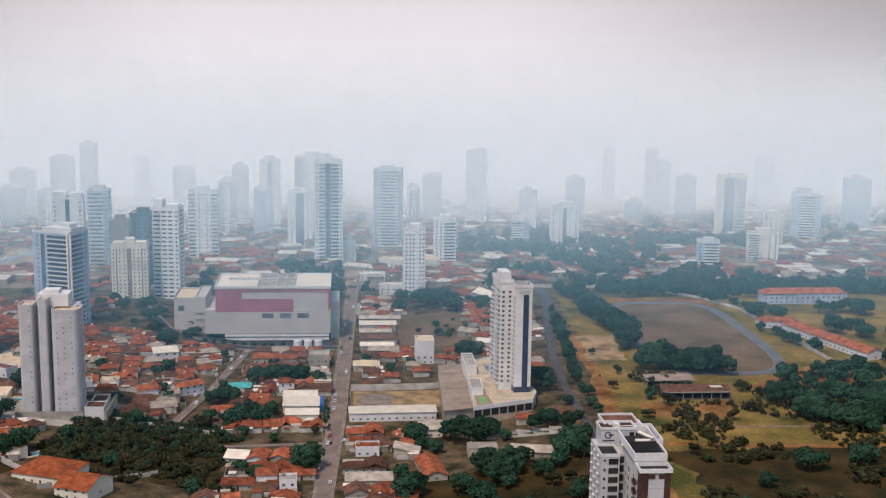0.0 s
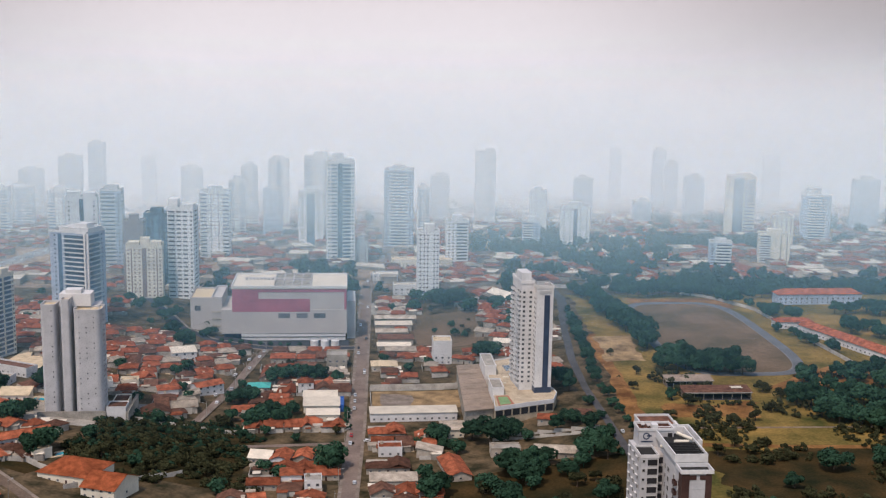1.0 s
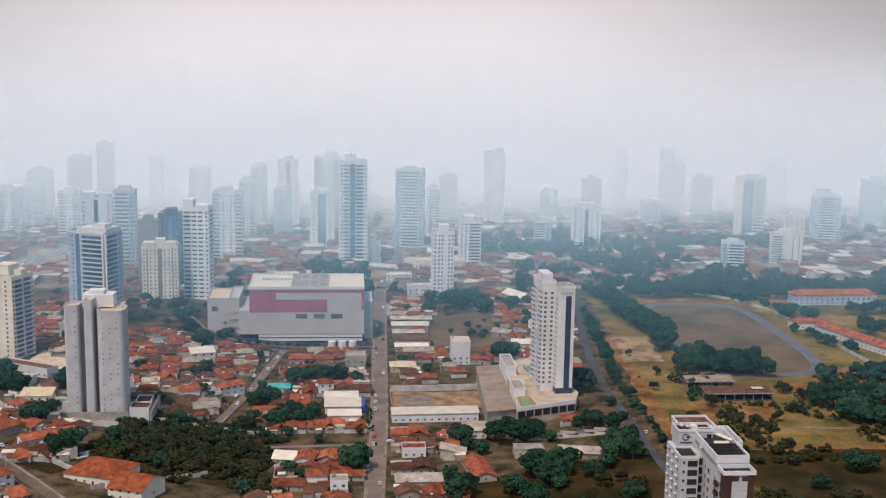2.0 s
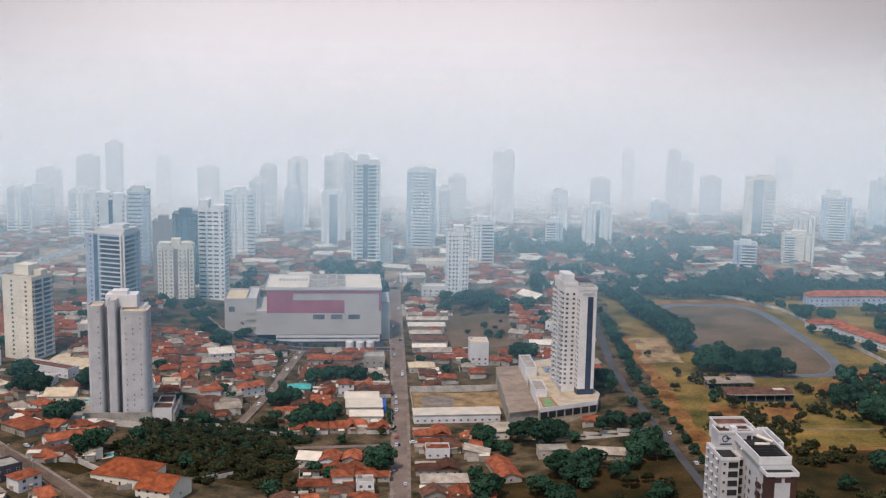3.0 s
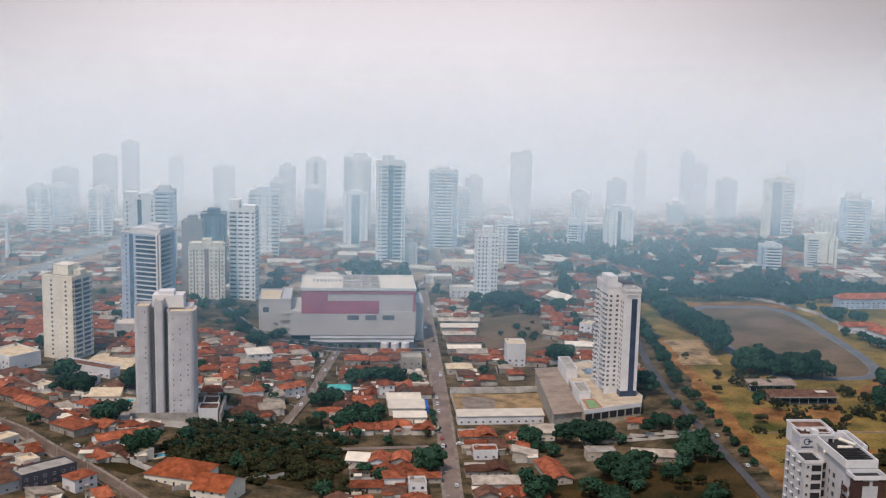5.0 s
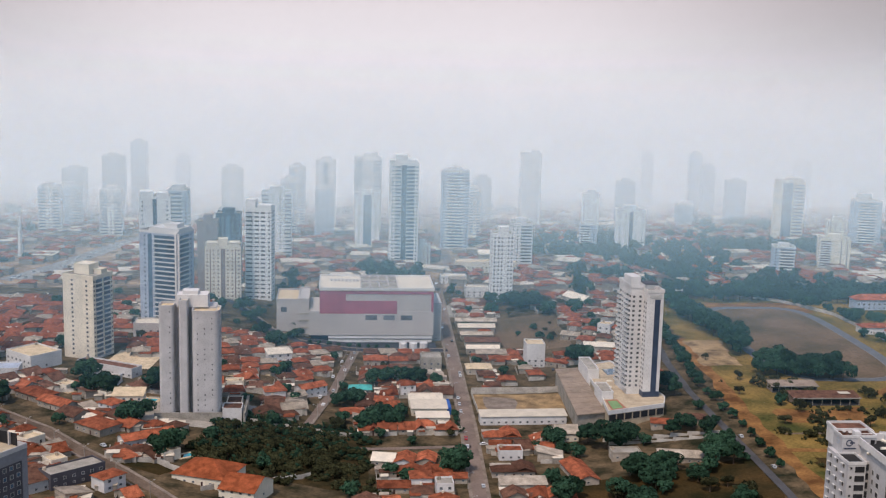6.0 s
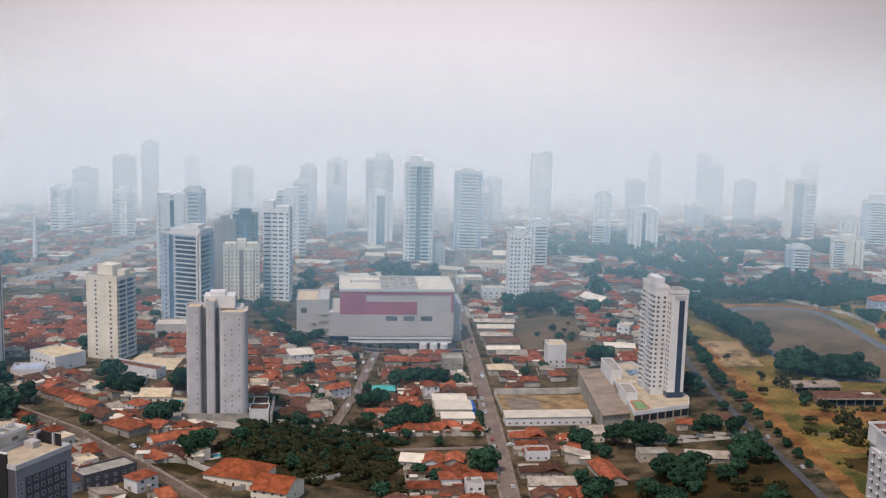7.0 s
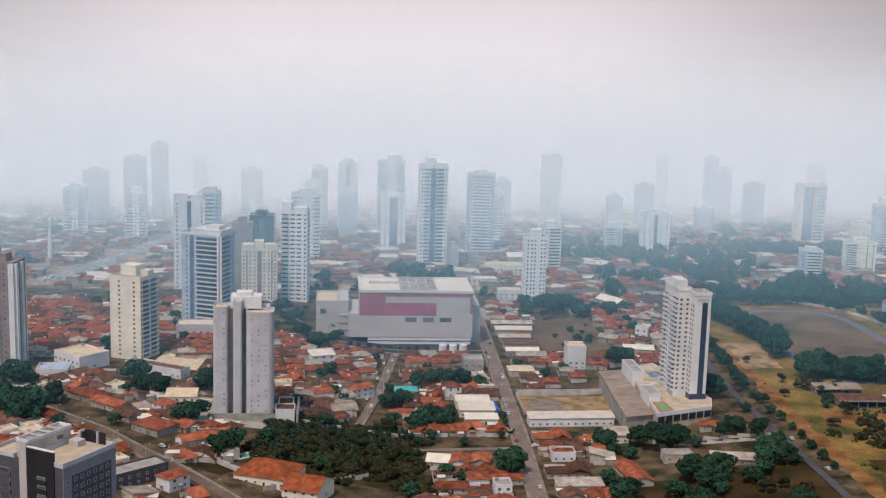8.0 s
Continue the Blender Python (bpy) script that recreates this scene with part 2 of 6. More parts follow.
# ---- ground and streets ----
g = Geo()
xs = [-5000, -3000, -1800, -1200, -900, -700, -550] + list(range(-450, 451, 12)) + [550, 700, 900, 1200, 1800, 3000, 5000]
ys = [-1500, -600, -200, 0, 150] + list(range(250, 1101, 12)) + [1120, 1150, 1180, 1220, 1260, 1300, 1400, 1700, 2000, 2300, 3000, 4900]
g.v = [(x, y, height(x, y)) for y in ys for x in xs]
nx = len(xs)
g.f = [(j * nx + i, j * nx + i + 1, (j + 1) * nx + i + 1, (j + 1) * nx + i) for j in range(len(ys) - 1) for i in range(nx - 1)]
lone("ground", g, SOIL, label="bare reddish ground and dry grass under the city", category="ground", kind="structure")

MAIN = [(-19, 420), (-13, 544), (-8, 645), (-4, 775), (0, 905), (3, 1010), (14, 1061), (23, 1123), (29, 1268), (33, 1678)]
SECOND = [(-97, 640), (-85, 700), (-70, 800)]
RIGHT = [(124, 420), (125, 520), (125, 671), (128, 732), (136, 802), (150, 900), (156, 985)]
LEFT = [(-118, 474), (-155, 515.5), (-178.5, 543.5), (-200, 568), (-225, 601), (-251, 626), (-330, 700)]
FRONT = [(-5, 806), (-70, 806), (-107, 814), (-128, 836), (-165, 920), (-180, 985)]
CROSS = [(-10, 610), (-70, 606)]
AVENUE = [(-470, 800), (-364, 995), (-354, 1030), (-327, 1102), (-313, 1164), (-288, 1324), (-280, 1514), (-272, 1850)]
FAR_CROSS = [(-400, 1004), (-60, 1006), (3, 1008), (160, 988), (420, 985)]
STREETS = [(MAIN, 6.6), (SECOND, 6), (RIGHT, 7), (LEFT, 6.5), (FRONT, 7.5), (CROSS, 4), (AVENUE, 24), (FAR_CROSS, 9)]
for line, width in STREETS:
    street("road", line, width, "worn grey asphalt street between low houses", walks=line not in (AVENUE, RIGHT, CROSS))


def near_street(x, y, margin):
    for line, width in STREETS:
        for (x0, y0), (x1, y1) in zip(line, line[1:]):
            dx, dy = x1 - x0, y1 - y0
            u = min(1, max(0, ((x - x0) * dx + (y - y0) * dy) / (dx * dx + dy * dy)))
            if math.dist((x, y), (x0 + u * dx, y0 + u * dy)) < width / 2 + margin:
                return True
    return False


# park, playing field and lots
patch("city_ground", (-700, 990), (165, 1000), (165, 1040), (-700, 1040), CITY, 0.05, "dusty tan yards and lots of the low city", step=20)
patch("city_ground", (-700, 1040), (820, 1040), (900, 2080), (-900, 2080), CITY, 0.05, "dusty tan yards and lots of the low city", step=20)
# shadow before the shopping centre, painted as a sheet of darker asphalt
patch("service_yard", (-104, 801), (-12, 801), (-12, 827), (-104, 827), SHADE_ASPHALT, 0.08, "asphalt yard in front of the shopping centre, darkened as if in shadow")
patch("grass_field", (134, 420), (420, 420), (420, 930), (158, 930), DRY_GRASS, 0.06, "dry yellow and orange grass in an open park", wobble=4)
patch("grass_field", (166, 420), (420, 420), (420, 556), (150, 556), GRASS, 0.10, "patchy green and brown grass, darkened for a dim corner", wobble=8)
lone("dirt_path", ribbon([(140, 566), (202, 560), (264, 557), (380, 560)], 5, 0.16)[0], DIRT, label="pale orange dirt path across the grass", category="path", kind="structure")
patch("dirt_strip", (134, 470), (141, 470), (146, 640), (136, 640), DIRT, 0.14, "orange bare dirt beside the street trees", "path", 4.0, 3.5)
patch("dirt_strip", (136, 640), (146, 640), (153, 790), (147, 790), DIRT, 0.14, "orange bare dirt beside the street trees", "path", 4.0, 3.5)

# haze: see-through sheets with haze painted into their colour, thicker above the roofs than near the ground


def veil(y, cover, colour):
    """One sheet of painted haze: tall, letting most light through, thinning out towards the ground and high up."""
    m = bpy.data.materials.new("painted_haze_sheet")
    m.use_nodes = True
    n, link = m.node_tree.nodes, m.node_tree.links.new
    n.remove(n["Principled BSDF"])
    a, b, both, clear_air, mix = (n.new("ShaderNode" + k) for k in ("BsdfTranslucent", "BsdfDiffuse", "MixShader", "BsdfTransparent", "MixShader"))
    aim = n.new("ShaderNodeCombineXYZ")  # turns the shading normal to the sun, so the upright sheet renders brighter
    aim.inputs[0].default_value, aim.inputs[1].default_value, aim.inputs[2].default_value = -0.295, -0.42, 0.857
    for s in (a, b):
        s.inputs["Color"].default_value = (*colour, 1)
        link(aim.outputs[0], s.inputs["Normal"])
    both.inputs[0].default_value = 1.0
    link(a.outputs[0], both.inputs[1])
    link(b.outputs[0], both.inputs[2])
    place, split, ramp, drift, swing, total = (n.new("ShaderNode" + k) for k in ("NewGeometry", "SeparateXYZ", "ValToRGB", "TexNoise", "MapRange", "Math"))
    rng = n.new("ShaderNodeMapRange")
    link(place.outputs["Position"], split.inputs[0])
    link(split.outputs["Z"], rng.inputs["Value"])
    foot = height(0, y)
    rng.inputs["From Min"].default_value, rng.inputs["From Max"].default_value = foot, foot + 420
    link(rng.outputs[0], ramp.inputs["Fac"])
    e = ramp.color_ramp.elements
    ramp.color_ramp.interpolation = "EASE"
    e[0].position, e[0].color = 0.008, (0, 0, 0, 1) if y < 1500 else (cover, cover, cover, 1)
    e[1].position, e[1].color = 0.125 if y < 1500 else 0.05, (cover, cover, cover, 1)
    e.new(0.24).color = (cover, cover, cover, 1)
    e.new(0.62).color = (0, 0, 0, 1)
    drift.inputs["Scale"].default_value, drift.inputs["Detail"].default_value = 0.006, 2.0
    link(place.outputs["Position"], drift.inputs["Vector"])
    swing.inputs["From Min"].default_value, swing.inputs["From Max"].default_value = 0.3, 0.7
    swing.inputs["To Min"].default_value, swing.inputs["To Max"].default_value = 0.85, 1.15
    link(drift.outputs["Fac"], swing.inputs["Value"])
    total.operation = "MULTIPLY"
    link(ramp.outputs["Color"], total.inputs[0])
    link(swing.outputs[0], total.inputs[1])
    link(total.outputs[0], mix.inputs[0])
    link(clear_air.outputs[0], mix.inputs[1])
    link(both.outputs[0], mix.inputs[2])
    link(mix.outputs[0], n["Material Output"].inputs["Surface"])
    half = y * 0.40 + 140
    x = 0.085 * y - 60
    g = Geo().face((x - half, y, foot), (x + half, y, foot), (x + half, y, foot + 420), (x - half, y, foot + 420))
    lone("haze", g, m, label="see-through painted sheet standing in for haze over the city", category="haze", kind="stuff")


# painted haze tints: blue and thin near, whiter and denser far
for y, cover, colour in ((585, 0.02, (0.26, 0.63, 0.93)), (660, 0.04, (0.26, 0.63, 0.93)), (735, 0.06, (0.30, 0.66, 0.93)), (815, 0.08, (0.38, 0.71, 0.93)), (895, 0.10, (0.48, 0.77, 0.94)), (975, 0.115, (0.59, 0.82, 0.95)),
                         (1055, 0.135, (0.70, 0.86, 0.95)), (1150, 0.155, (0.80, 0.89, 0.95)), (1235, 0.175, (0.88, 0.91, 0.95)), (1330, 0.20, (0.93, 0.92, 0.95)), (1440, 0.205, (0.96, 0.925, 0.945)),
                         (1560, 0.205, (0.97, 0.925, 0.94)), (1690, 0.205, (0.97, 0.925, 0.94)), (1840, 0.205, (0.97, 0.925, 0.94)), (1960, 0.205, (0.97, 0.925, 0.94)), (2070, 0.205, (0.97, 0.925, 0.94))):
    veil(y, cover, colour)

# the smoke-white distance: a glowing sheet with the haze's brightness painted by height
m = bpy.data.materials.new("glowing_sky_sheet")
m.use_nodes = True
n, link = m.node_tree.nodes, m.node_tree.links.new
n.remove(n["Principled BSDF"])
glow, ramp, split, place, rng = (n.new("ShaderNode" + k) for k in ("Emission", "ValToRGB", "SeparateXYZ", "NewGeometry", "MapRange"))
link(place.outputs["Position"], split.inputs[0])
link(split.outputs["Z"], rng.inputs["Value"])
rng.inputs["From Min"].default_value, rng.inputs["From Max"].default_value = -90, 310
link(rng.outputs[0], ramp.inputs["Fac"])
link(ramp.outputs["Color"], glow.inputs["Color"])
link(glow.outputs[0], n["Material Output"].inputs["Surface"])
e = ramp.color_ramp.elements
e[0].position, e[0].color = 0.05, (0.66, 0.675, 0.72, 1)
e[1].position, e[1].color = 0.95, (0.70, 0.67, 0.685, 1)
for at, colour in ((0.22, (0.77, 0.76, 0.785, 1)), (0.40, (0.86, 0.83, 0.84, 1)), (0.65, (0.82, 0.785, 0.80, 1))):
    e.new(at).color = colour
# glow dimmed towards both sides: lens vignetting painted into the sheet
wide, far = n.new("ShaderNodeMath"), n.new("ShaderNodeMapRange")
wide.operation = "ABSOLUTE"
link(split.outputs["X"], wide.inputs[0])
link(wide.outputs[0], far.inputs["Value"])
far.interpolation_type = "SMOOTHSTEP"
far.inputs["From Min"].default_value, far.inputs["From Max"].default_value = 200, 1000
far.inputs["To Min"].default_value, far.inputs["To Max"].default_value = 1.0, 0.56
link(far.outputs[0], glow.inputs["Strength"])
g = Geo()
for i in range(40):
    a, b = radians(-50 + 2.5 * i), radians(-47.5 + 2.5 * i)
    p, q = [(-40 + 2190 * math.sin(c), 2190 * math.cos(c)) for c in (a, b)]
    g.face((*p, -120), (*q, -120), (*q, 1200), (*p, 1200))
lone("backdrop", g, m, label="glowing sheet painted as smoke-white hazy sky and distance behind the city", category="sky", kind="structure")

# ---- tall buildings ----
MESHES = {}


def window_mesh(w, h, deep=0.12, glass=None):
    """A window with a pale frame, a sill and a dark pane; its middle at the origin, facing -y."""
    key = ("window", round(w, 2), round(h, 2), (glass or GLASS).name)
    if key not in MESHES:
        g, t = Geo(), 0.09
        a, b = w / 2, h / 2
        for x, z, y in ((a + t, b + t, 0.02), (a + t, b + t, -deep), (a, b, -deep), (a, b, -0.03)):
            g.v += [(-x, y, -z), (x, y, -z), (x, y, z), (-x, y, z)]
        for k in range(3):
            g.f += [(4 * k + i, 4 * k + (i + 1) % 4, 4 * k + 4 + (i + 1) % 4, 4 * k + 4 + i) for i in range(4)]
        g.f.append((12, 13, 14, 15))
        me = g.mesh("window", FRAME)
        me.materials.append(glass or GLASS)
        me.polygons[12].material_index = 1
        MESHES[key] = me
    return MESHES[key]


def balcony_mesh(w, out, wall):
    """A balcony slab with its parapet."""
    key = ("balcony", round(w, 2), out, wall.name)
    if key not in MESHES:
        g = Geo().tub(-w / 2, w / 2, -out, 0.1, -0.2, 1.05, 0.14, 0.02)
        MESHES[key] = g.mesh("balcony", wall)
    return MESHES[key]


def slab_mesh(w, out):
    """A thin balcony slab with a handrail on a low upstand."""
    key = ("slab", round(w, 2), out)
    if key not in MESHES:
        MESHES[key] = Geo().tub(-w / 2, w / 2, -out, 0.1, -0.12, 0.24, 0.12, 0.02).mesh("balcony", WHITE)
    return MESHES[key]


def facade(T, m, length, spec, z0, floors, storey, wall, single, glass=None):
    """Fills one side of a building with columns from left to right. spec: (kind, share of the width); kinds: plain, win (one window a
    storey), pair, wide, slab (thin-edged balcony), balc (balcony with a glass door), pier (a proud white pier), glass (a dark strip from bottom to top)."""
    total = sum(s for _, s in spec)
    u = -length / 2
    bits = {}

    def put(name, me, mm, material):
        if single:
            part(name, me, material, T, m=m @ mm)
        else:
            bits.setdefault((name, me), []).append(mm)

    for kind, share in spec:
        w = length * share / total
        c, u = u + w / 2, u + w
        if kind in ("plain",):
            continue
        if kind == "glass":
            part("glass_strip", Geo().box(c - w / 2, c + w / 2, -0.12, 0.05, z0, z0 + floors * storey), glass or DARK_BLUE, T, m=m)
            continue
        if kind == "pier":
            part("pier", Geo().box(c - w / 2, c + w / 2, -1.5, 0.05, z0 - 1, z0 + floors * storey + 1), WHITE, T, m=m)
            continue
        for k in range(floors):
            z = z0 + k * storey
            if kind == "win":
                put("window", window_mesh(min(1.3, w * 0.5), 1.15, glass=glass), Matrix.Translation((c, 0, z + 1.6)), None)
            elif kind == "pair":
                for s in (-1, 1):
                    put("window", window_mesh(min(1.2, w * 0.28), 1.15, glass=glass), Matrix.Translation((c + s * w * 0.24, 0, z + 1.6)), None)
            elif kind == "wide":
                put("window", window_mesh(w * 0.88, 1.15, glass=glass), Matrix.Translation((c, 0, z + 1.65)), None)
            elif kind == "slab":
                put("balcony", slab_mesh(w * 0.98, 1.3), Matrix.Translation((c, 0, z)), None)
                put("window", window_mesh(w * 0.9, 2.0, glass=BLUE_GLASS), Matrix.Translation((c, 0, z + 1.5)), None)
            elif kind == "balc":
                put("balcony", balcony_mesh(w * 0.96, 1.3, wall), Matrix.Translation((c, 0, z)), None)
                put("window", window_mesh(w * 0.8, 2.0, glass=glass), Matrix.Translation((c, 0, z + 1.25)), None)
    for (name, me), places in bits.items():
        verts = np.empty(len(me.vertices) * 3)
        me.vertices.foreach_get("co", verts)
        verts = verts.reshape(-1, 3)
        faces = [tuple(p.vertices) for p in me.polygons]
        slots = [p.material_index for p in me.polygons]
        g, kinds = Geo(), []
        for mm in places:
            k = len(g.v)
            g.v += [tuple(v) for v in verts + np.array(mm.translation)]
            g.f += [tuple(i + k for i in f) for f in faces]
            kinds += slots
        joined = g.mesh(name, me.materials[0])
        for extra in list(me.materials)[1:]:
            joined.materials.append(extra)
        joined.polygons.foreach_set("material_index", kinds)
        tagged(part(name, joined, None, T, m=m), kind="stuff")


def tower(x, y, w, d, yaw, top, floors, front, side, wall, label, single=False, crown=((0, 0, 0.45, 0.5, 4.5),), glass=None, base=1.2, balcony=None, group="apartment towers", name="apartment_tower"):
    """An apartment block; top is the height of its roof over the datum."""
    T = thing(name, x, y, yaw, label, "apartment building", group)
    H = top - height(x, y)
    trim = WHITE if wall is SLATE else wall
    part("wall", Geo().box(-w / 2, w / 2, -d / 2, d / 2, -2, H), wall, T)
    part("parapet", Geo().ring(-w / 2 - 0.15, w / 2 + 0.15, -d / 2 - 0.15, d / 2 + 0.15, H - 0.4, H + 1.1, 0.3), trim, T)
    part("roof", Geo().box(-w / 2 + 0.3, w / 2 - 0.3, -d / 2 + 0.3, d / 2 - 0.3, H, H + 0.15), CONCRETE, T)
    for cx, cy, cw, cd, ch in crown:
        part("lift_house", Geo().box(w * (cx - cw / 2), w * (cx + cw / 2), d * (cy - cd / 2), d * (cy + cd / 2), H + 0.1, H + ch).ring(
            w * (cx - cw / 2) - 0.2, w * (cx + cw / 2) + 0.2, d * (cy - cd / 2) - 0.2, d * (cy + cd / 2) + 0.2, H + ch, H + ch + 0.5, 0.3), trim, T)
    storey = (H - base - 1.2) / floors
    for m, length, spec in ((pose(0, -d / 2, 0), w, front), (pose(w / 2, 0, 0, 0, 0, 90), d, side), (pose(-w / 2, 0, 0, 0, 0, -90), d, side), (pose(0, d / 2, 0, 0, 0, 180), w, front)):
        facade(T, m, length, spec, base, floors, storey, balcony or WHITE, single and m.translation.y <= 0.1, glass)
    return T


P, WIN, PAIR, WIDE, BALC, SLAB, STRIP, PIER = "plain", "win", "pair", "wide", "balc", "slab", "glass", "pier"
# the block beyond the left: cream with balconies on one side
tower(-231, 745, 22, 19, -26, 63.5, 17, ((P, .5), (WIN, 1), (P, .6), (WIN, .9), (P, .25)), ((WIN, .5), (SLAB, 1.6), (P, .2), (SLAB, 1.6), (WIN, .5)), CREAM, "off-white apartment tower with stacked balconies and a nearly bare side", True, ((-.1, .1, .5, .5, 6), (.3, .2, .25, .3, 3)))
# long-balconied block
tower(-195, 828, 29, 21, -24, 77.2, 20, ((P, .15), (WIN, .5), (STRIP, .3), (P, .12), (SLAB, 1.7), (PIER, .12)), ((PIER, .1), (SLAB, 1.6), (WIN, .45), (P, .2)), SLATE, "grey apartment tower with long white balconies and a white corner pier", True, ((0.1, 0, .8, .75, 2.6), (.2, 0, .35, .4, 5)), BLUE_GLASS)
tower(-167, 930, 27, 16, 4, 49.5, 13, ((WIN, 1), (STRIP, .25), (PAIR, 2), (STRIP, .9), (PAIR, 2), (STRIP, .25), (WIN, 1)), ((WIN, 1), (WIN, 1), (WIN, 1)), CREAM, "cream apartment block in two halves with a dark recess between", True, ((-.3, 0, .3, .6, 2.5), (.3, 0, .3, .6, 2.5), (0, .1, .25, .5, 5)), TAUPE)
tower(-140, 945, 20, 17, -6, 76.8, 21, ((BALC, 1.6), (P, .25), (WIDE, 1), (P, .3), (WIDE, 1), (P, .3), (WIN, .9)), ((WIN, 1), (WIDE, 1), (WIN, 1)), TOWER_WHITE, "slim white apartment tower with rows of dark windows", True, ((-.32, 0, .36, .6, 6), (.2, 0, .5, .6, 2)))
tower(-304, 724, 22, 16, -8, 75.5, 18, ((PIER, .5), (WIN, 1), (PIER, .5), (WIN, 1), (PIER, .5)), ((PIER, .5), (WIN, 1), (PIER, .5), (WIN, 1)), TAUPE, "brown apartment tower with cream vertical piers", True)
tower(-170, 1014, 20, 16, 0, 62.0, 17, ((PAIR, 2), (STRIP, 1), (PAIR, 2)), ((WIN, 1), (WIN, 1)), DARK_BLUE, "dark blue-grey apartment tower in the haze", False, ((0, 0, .5, .5, 4),), BLUE_GLASS)
tower(-184, 985, 16, 14, 0, 59.9, 15, ((P, 1), (WIN, 1), (WIN, 1)), ((WIN, 1), (WIN, 1)), TAUPE, "brown and pale green apartment tower in the haze")
tower(-229, 1006, 25, 18, 8, 76.4, 20, ((WIN, 1), (P, 1), (STRIP, .6), (P, 1), (WIN, 1)), ((WIN, 1), (WIN, 1)), TOWER_WHITE, "white apartment tower with a narrow dark centre strip", False, ((-.25, 0, .4, .6, 4), (.25, 0, .35, .6, 3)))
tower(-220, 1087, 18, 16, 0, 71.8, 20, ((BALC, 3), (WIN, 1)), ((BALC, 1), (WIN, 1)), SLATE, "blue-grey apartment tower with wrap-round balconies", False, ((0, 0, .6, .5, 4),), BLUE_GLASS)
tower(-138, 1164, 28, 16, 0, 61.5, 17, ((BALC, 1), (WIN, 1), (WIN, 1), (BALC, 1)), ((WIN, 1), (WIN, 1)), TOWER_WHITE, "wide pale apartment tower in the haze")
tower(-95, 1488, 25, 18, 0, 58.4, 24, ((PAIR, 1), (STRIP, .5), (PAIR, 1)), ((WIN, 1),), TOWER_WHITE, "tall pale apartment tower fading into haze", False, ((0, 0, .5, .5, 5),))
tower(-95, 1360, 21, 16, 0, 39.5, 16, ((PAIR, 1), (PAIR, 1)), ((WIN, 1),), SLATE, "grey-blue apartment tower fading into haze")
tower(-46, 1415, 32, 20, 0, 69.7, 24, ((BALC, 1), (PAIR, 1), (BALC, 1)), ((WIN, 1),), TOWER_WHITE, "tall pale apartment tower fading into haze", False, ((0.1, 0, .5, .5, 6),))
tower(-50, 1252, 25, 16, 0, 49.8, 17, ((WIN, 1), (STRIP, 1), (WIN, 1)), ((WIN, 1),), TOWER_WHITE, "white apartment tower with a broad dark glass strip", False, ((0, 0, .4, .5, 3),), BLUE_GLASS)
tower(-19, 1132, 26, 20, 2, 94.0, 27, ((WIN, 1.0), (BALC, 1.7), (STRIP, 1.3), (SLAB, 2.1), (WIN, 1.0)), ((WIN, 1), (WIN, 1)), TOWER_WHITE, "very tall white apartment tower with stacked balconies", True, ((-.1, 0, .4, .5, 7), (.1, 0, .7, .7, 2.5)), BLUE_GLASS)
tower(41, 1254, 29, 20, -8, 73.3, 24, ((WIN, 1), (BALC, 4), (WIN, .8)), ((P, 1), (WIN, 1)), SLATE, "tall grey apartment tower with long white balconies", True, ((0, 0, .45, .5, 4), (0, 0, .75, .75, 1.5)), BLUE_GLASS)
tower(0, 1133, 13.5, 9, 0, 17.3, 5, ((P, 1), (WIN, .6)), ((P, 1),), GREY, "plain grey-pink stair block beside a tall tower")
tower(52, 968, 17, 15, 2, 55.2, 16, ((WIN, 1), (PAIR, 1.6), (P, .7), (PAIR, 1.6)), ((WIN, 1), (WIN, 1)), TOWER_WHITE, "slim white apartment tower with rows of small windows", True, ((.05, 0, .45, .5, 5),))
tower(88, 1104, 20, 16, 0, 43.0, 14, ((PAIR, 1), (BALC, 1.5)), ((WIN, 1), (WIN, 1)), TOWER_WHITE, "white apartment tower half hidden behind a slimmer one")
tower(161, 1516, 25, 18, 0, 68.0, 26, ((WIN, 1), (P, .6), (WIN, 1)), ((WIN, 1),), TOWER_WHITE, "very tall pale pinkish tower fading into haze", False, ((.2, 0, .4, .6, 4),))
tower(197, 1317, 19, 16, -10, 43.6, 15, ((PAIR, 1), (P, 1)), ((WIN, 1), (WIN, 1)), TOWER_WHITE, "pale apartment tower in the haze")
tower(175, 1218, 18, 15, -10, 25.3, 11, ((BALC, 1), (WIN, .6)), ((WIN, 1), (WIN, 1)), SLATE, "blue-grey apartment block with balconies in the haze")
tower(225, 1246, 30, 16, -6, 36.4, 13, ((PAIR, 1), (STRIP, .3), (PAIR, 1)), ((WIN, 1), (WIN, 1)), TOWER_WHITE, "wide white apartment block in the haze")
tower(446, 1382, 34, 18, -14, 53.4, 17, ((P, .7), (STRIP, .9), (BALC, 1.1)), ((P, 1), (WIN, 1)), CREAM, "tall cream apartment tower with a dark blue glass strip", False, ((.1, 0, .5, .5, 4),), BLUE_GLASS)
tower(515, 1325, 32, 18, -16, 38.9, 16, ((P, .6), (BALC, 2), (P, .4)), ((WIN, 1),), SLATE, "grey apartment tower with stacked white balconies", False, ((-.1, 0, .5, .5, 8),), BLUE_GLASS)
tower(330, 1083, 20, 14, -12, 27.0, 9, ((WIN, .7), (BALC, 2)), ((WIN, 1),), SLATE, "short dark apartment block with white balcony bands", False, ((0, 0, .5, .5, 3),), DARK_BLUE)
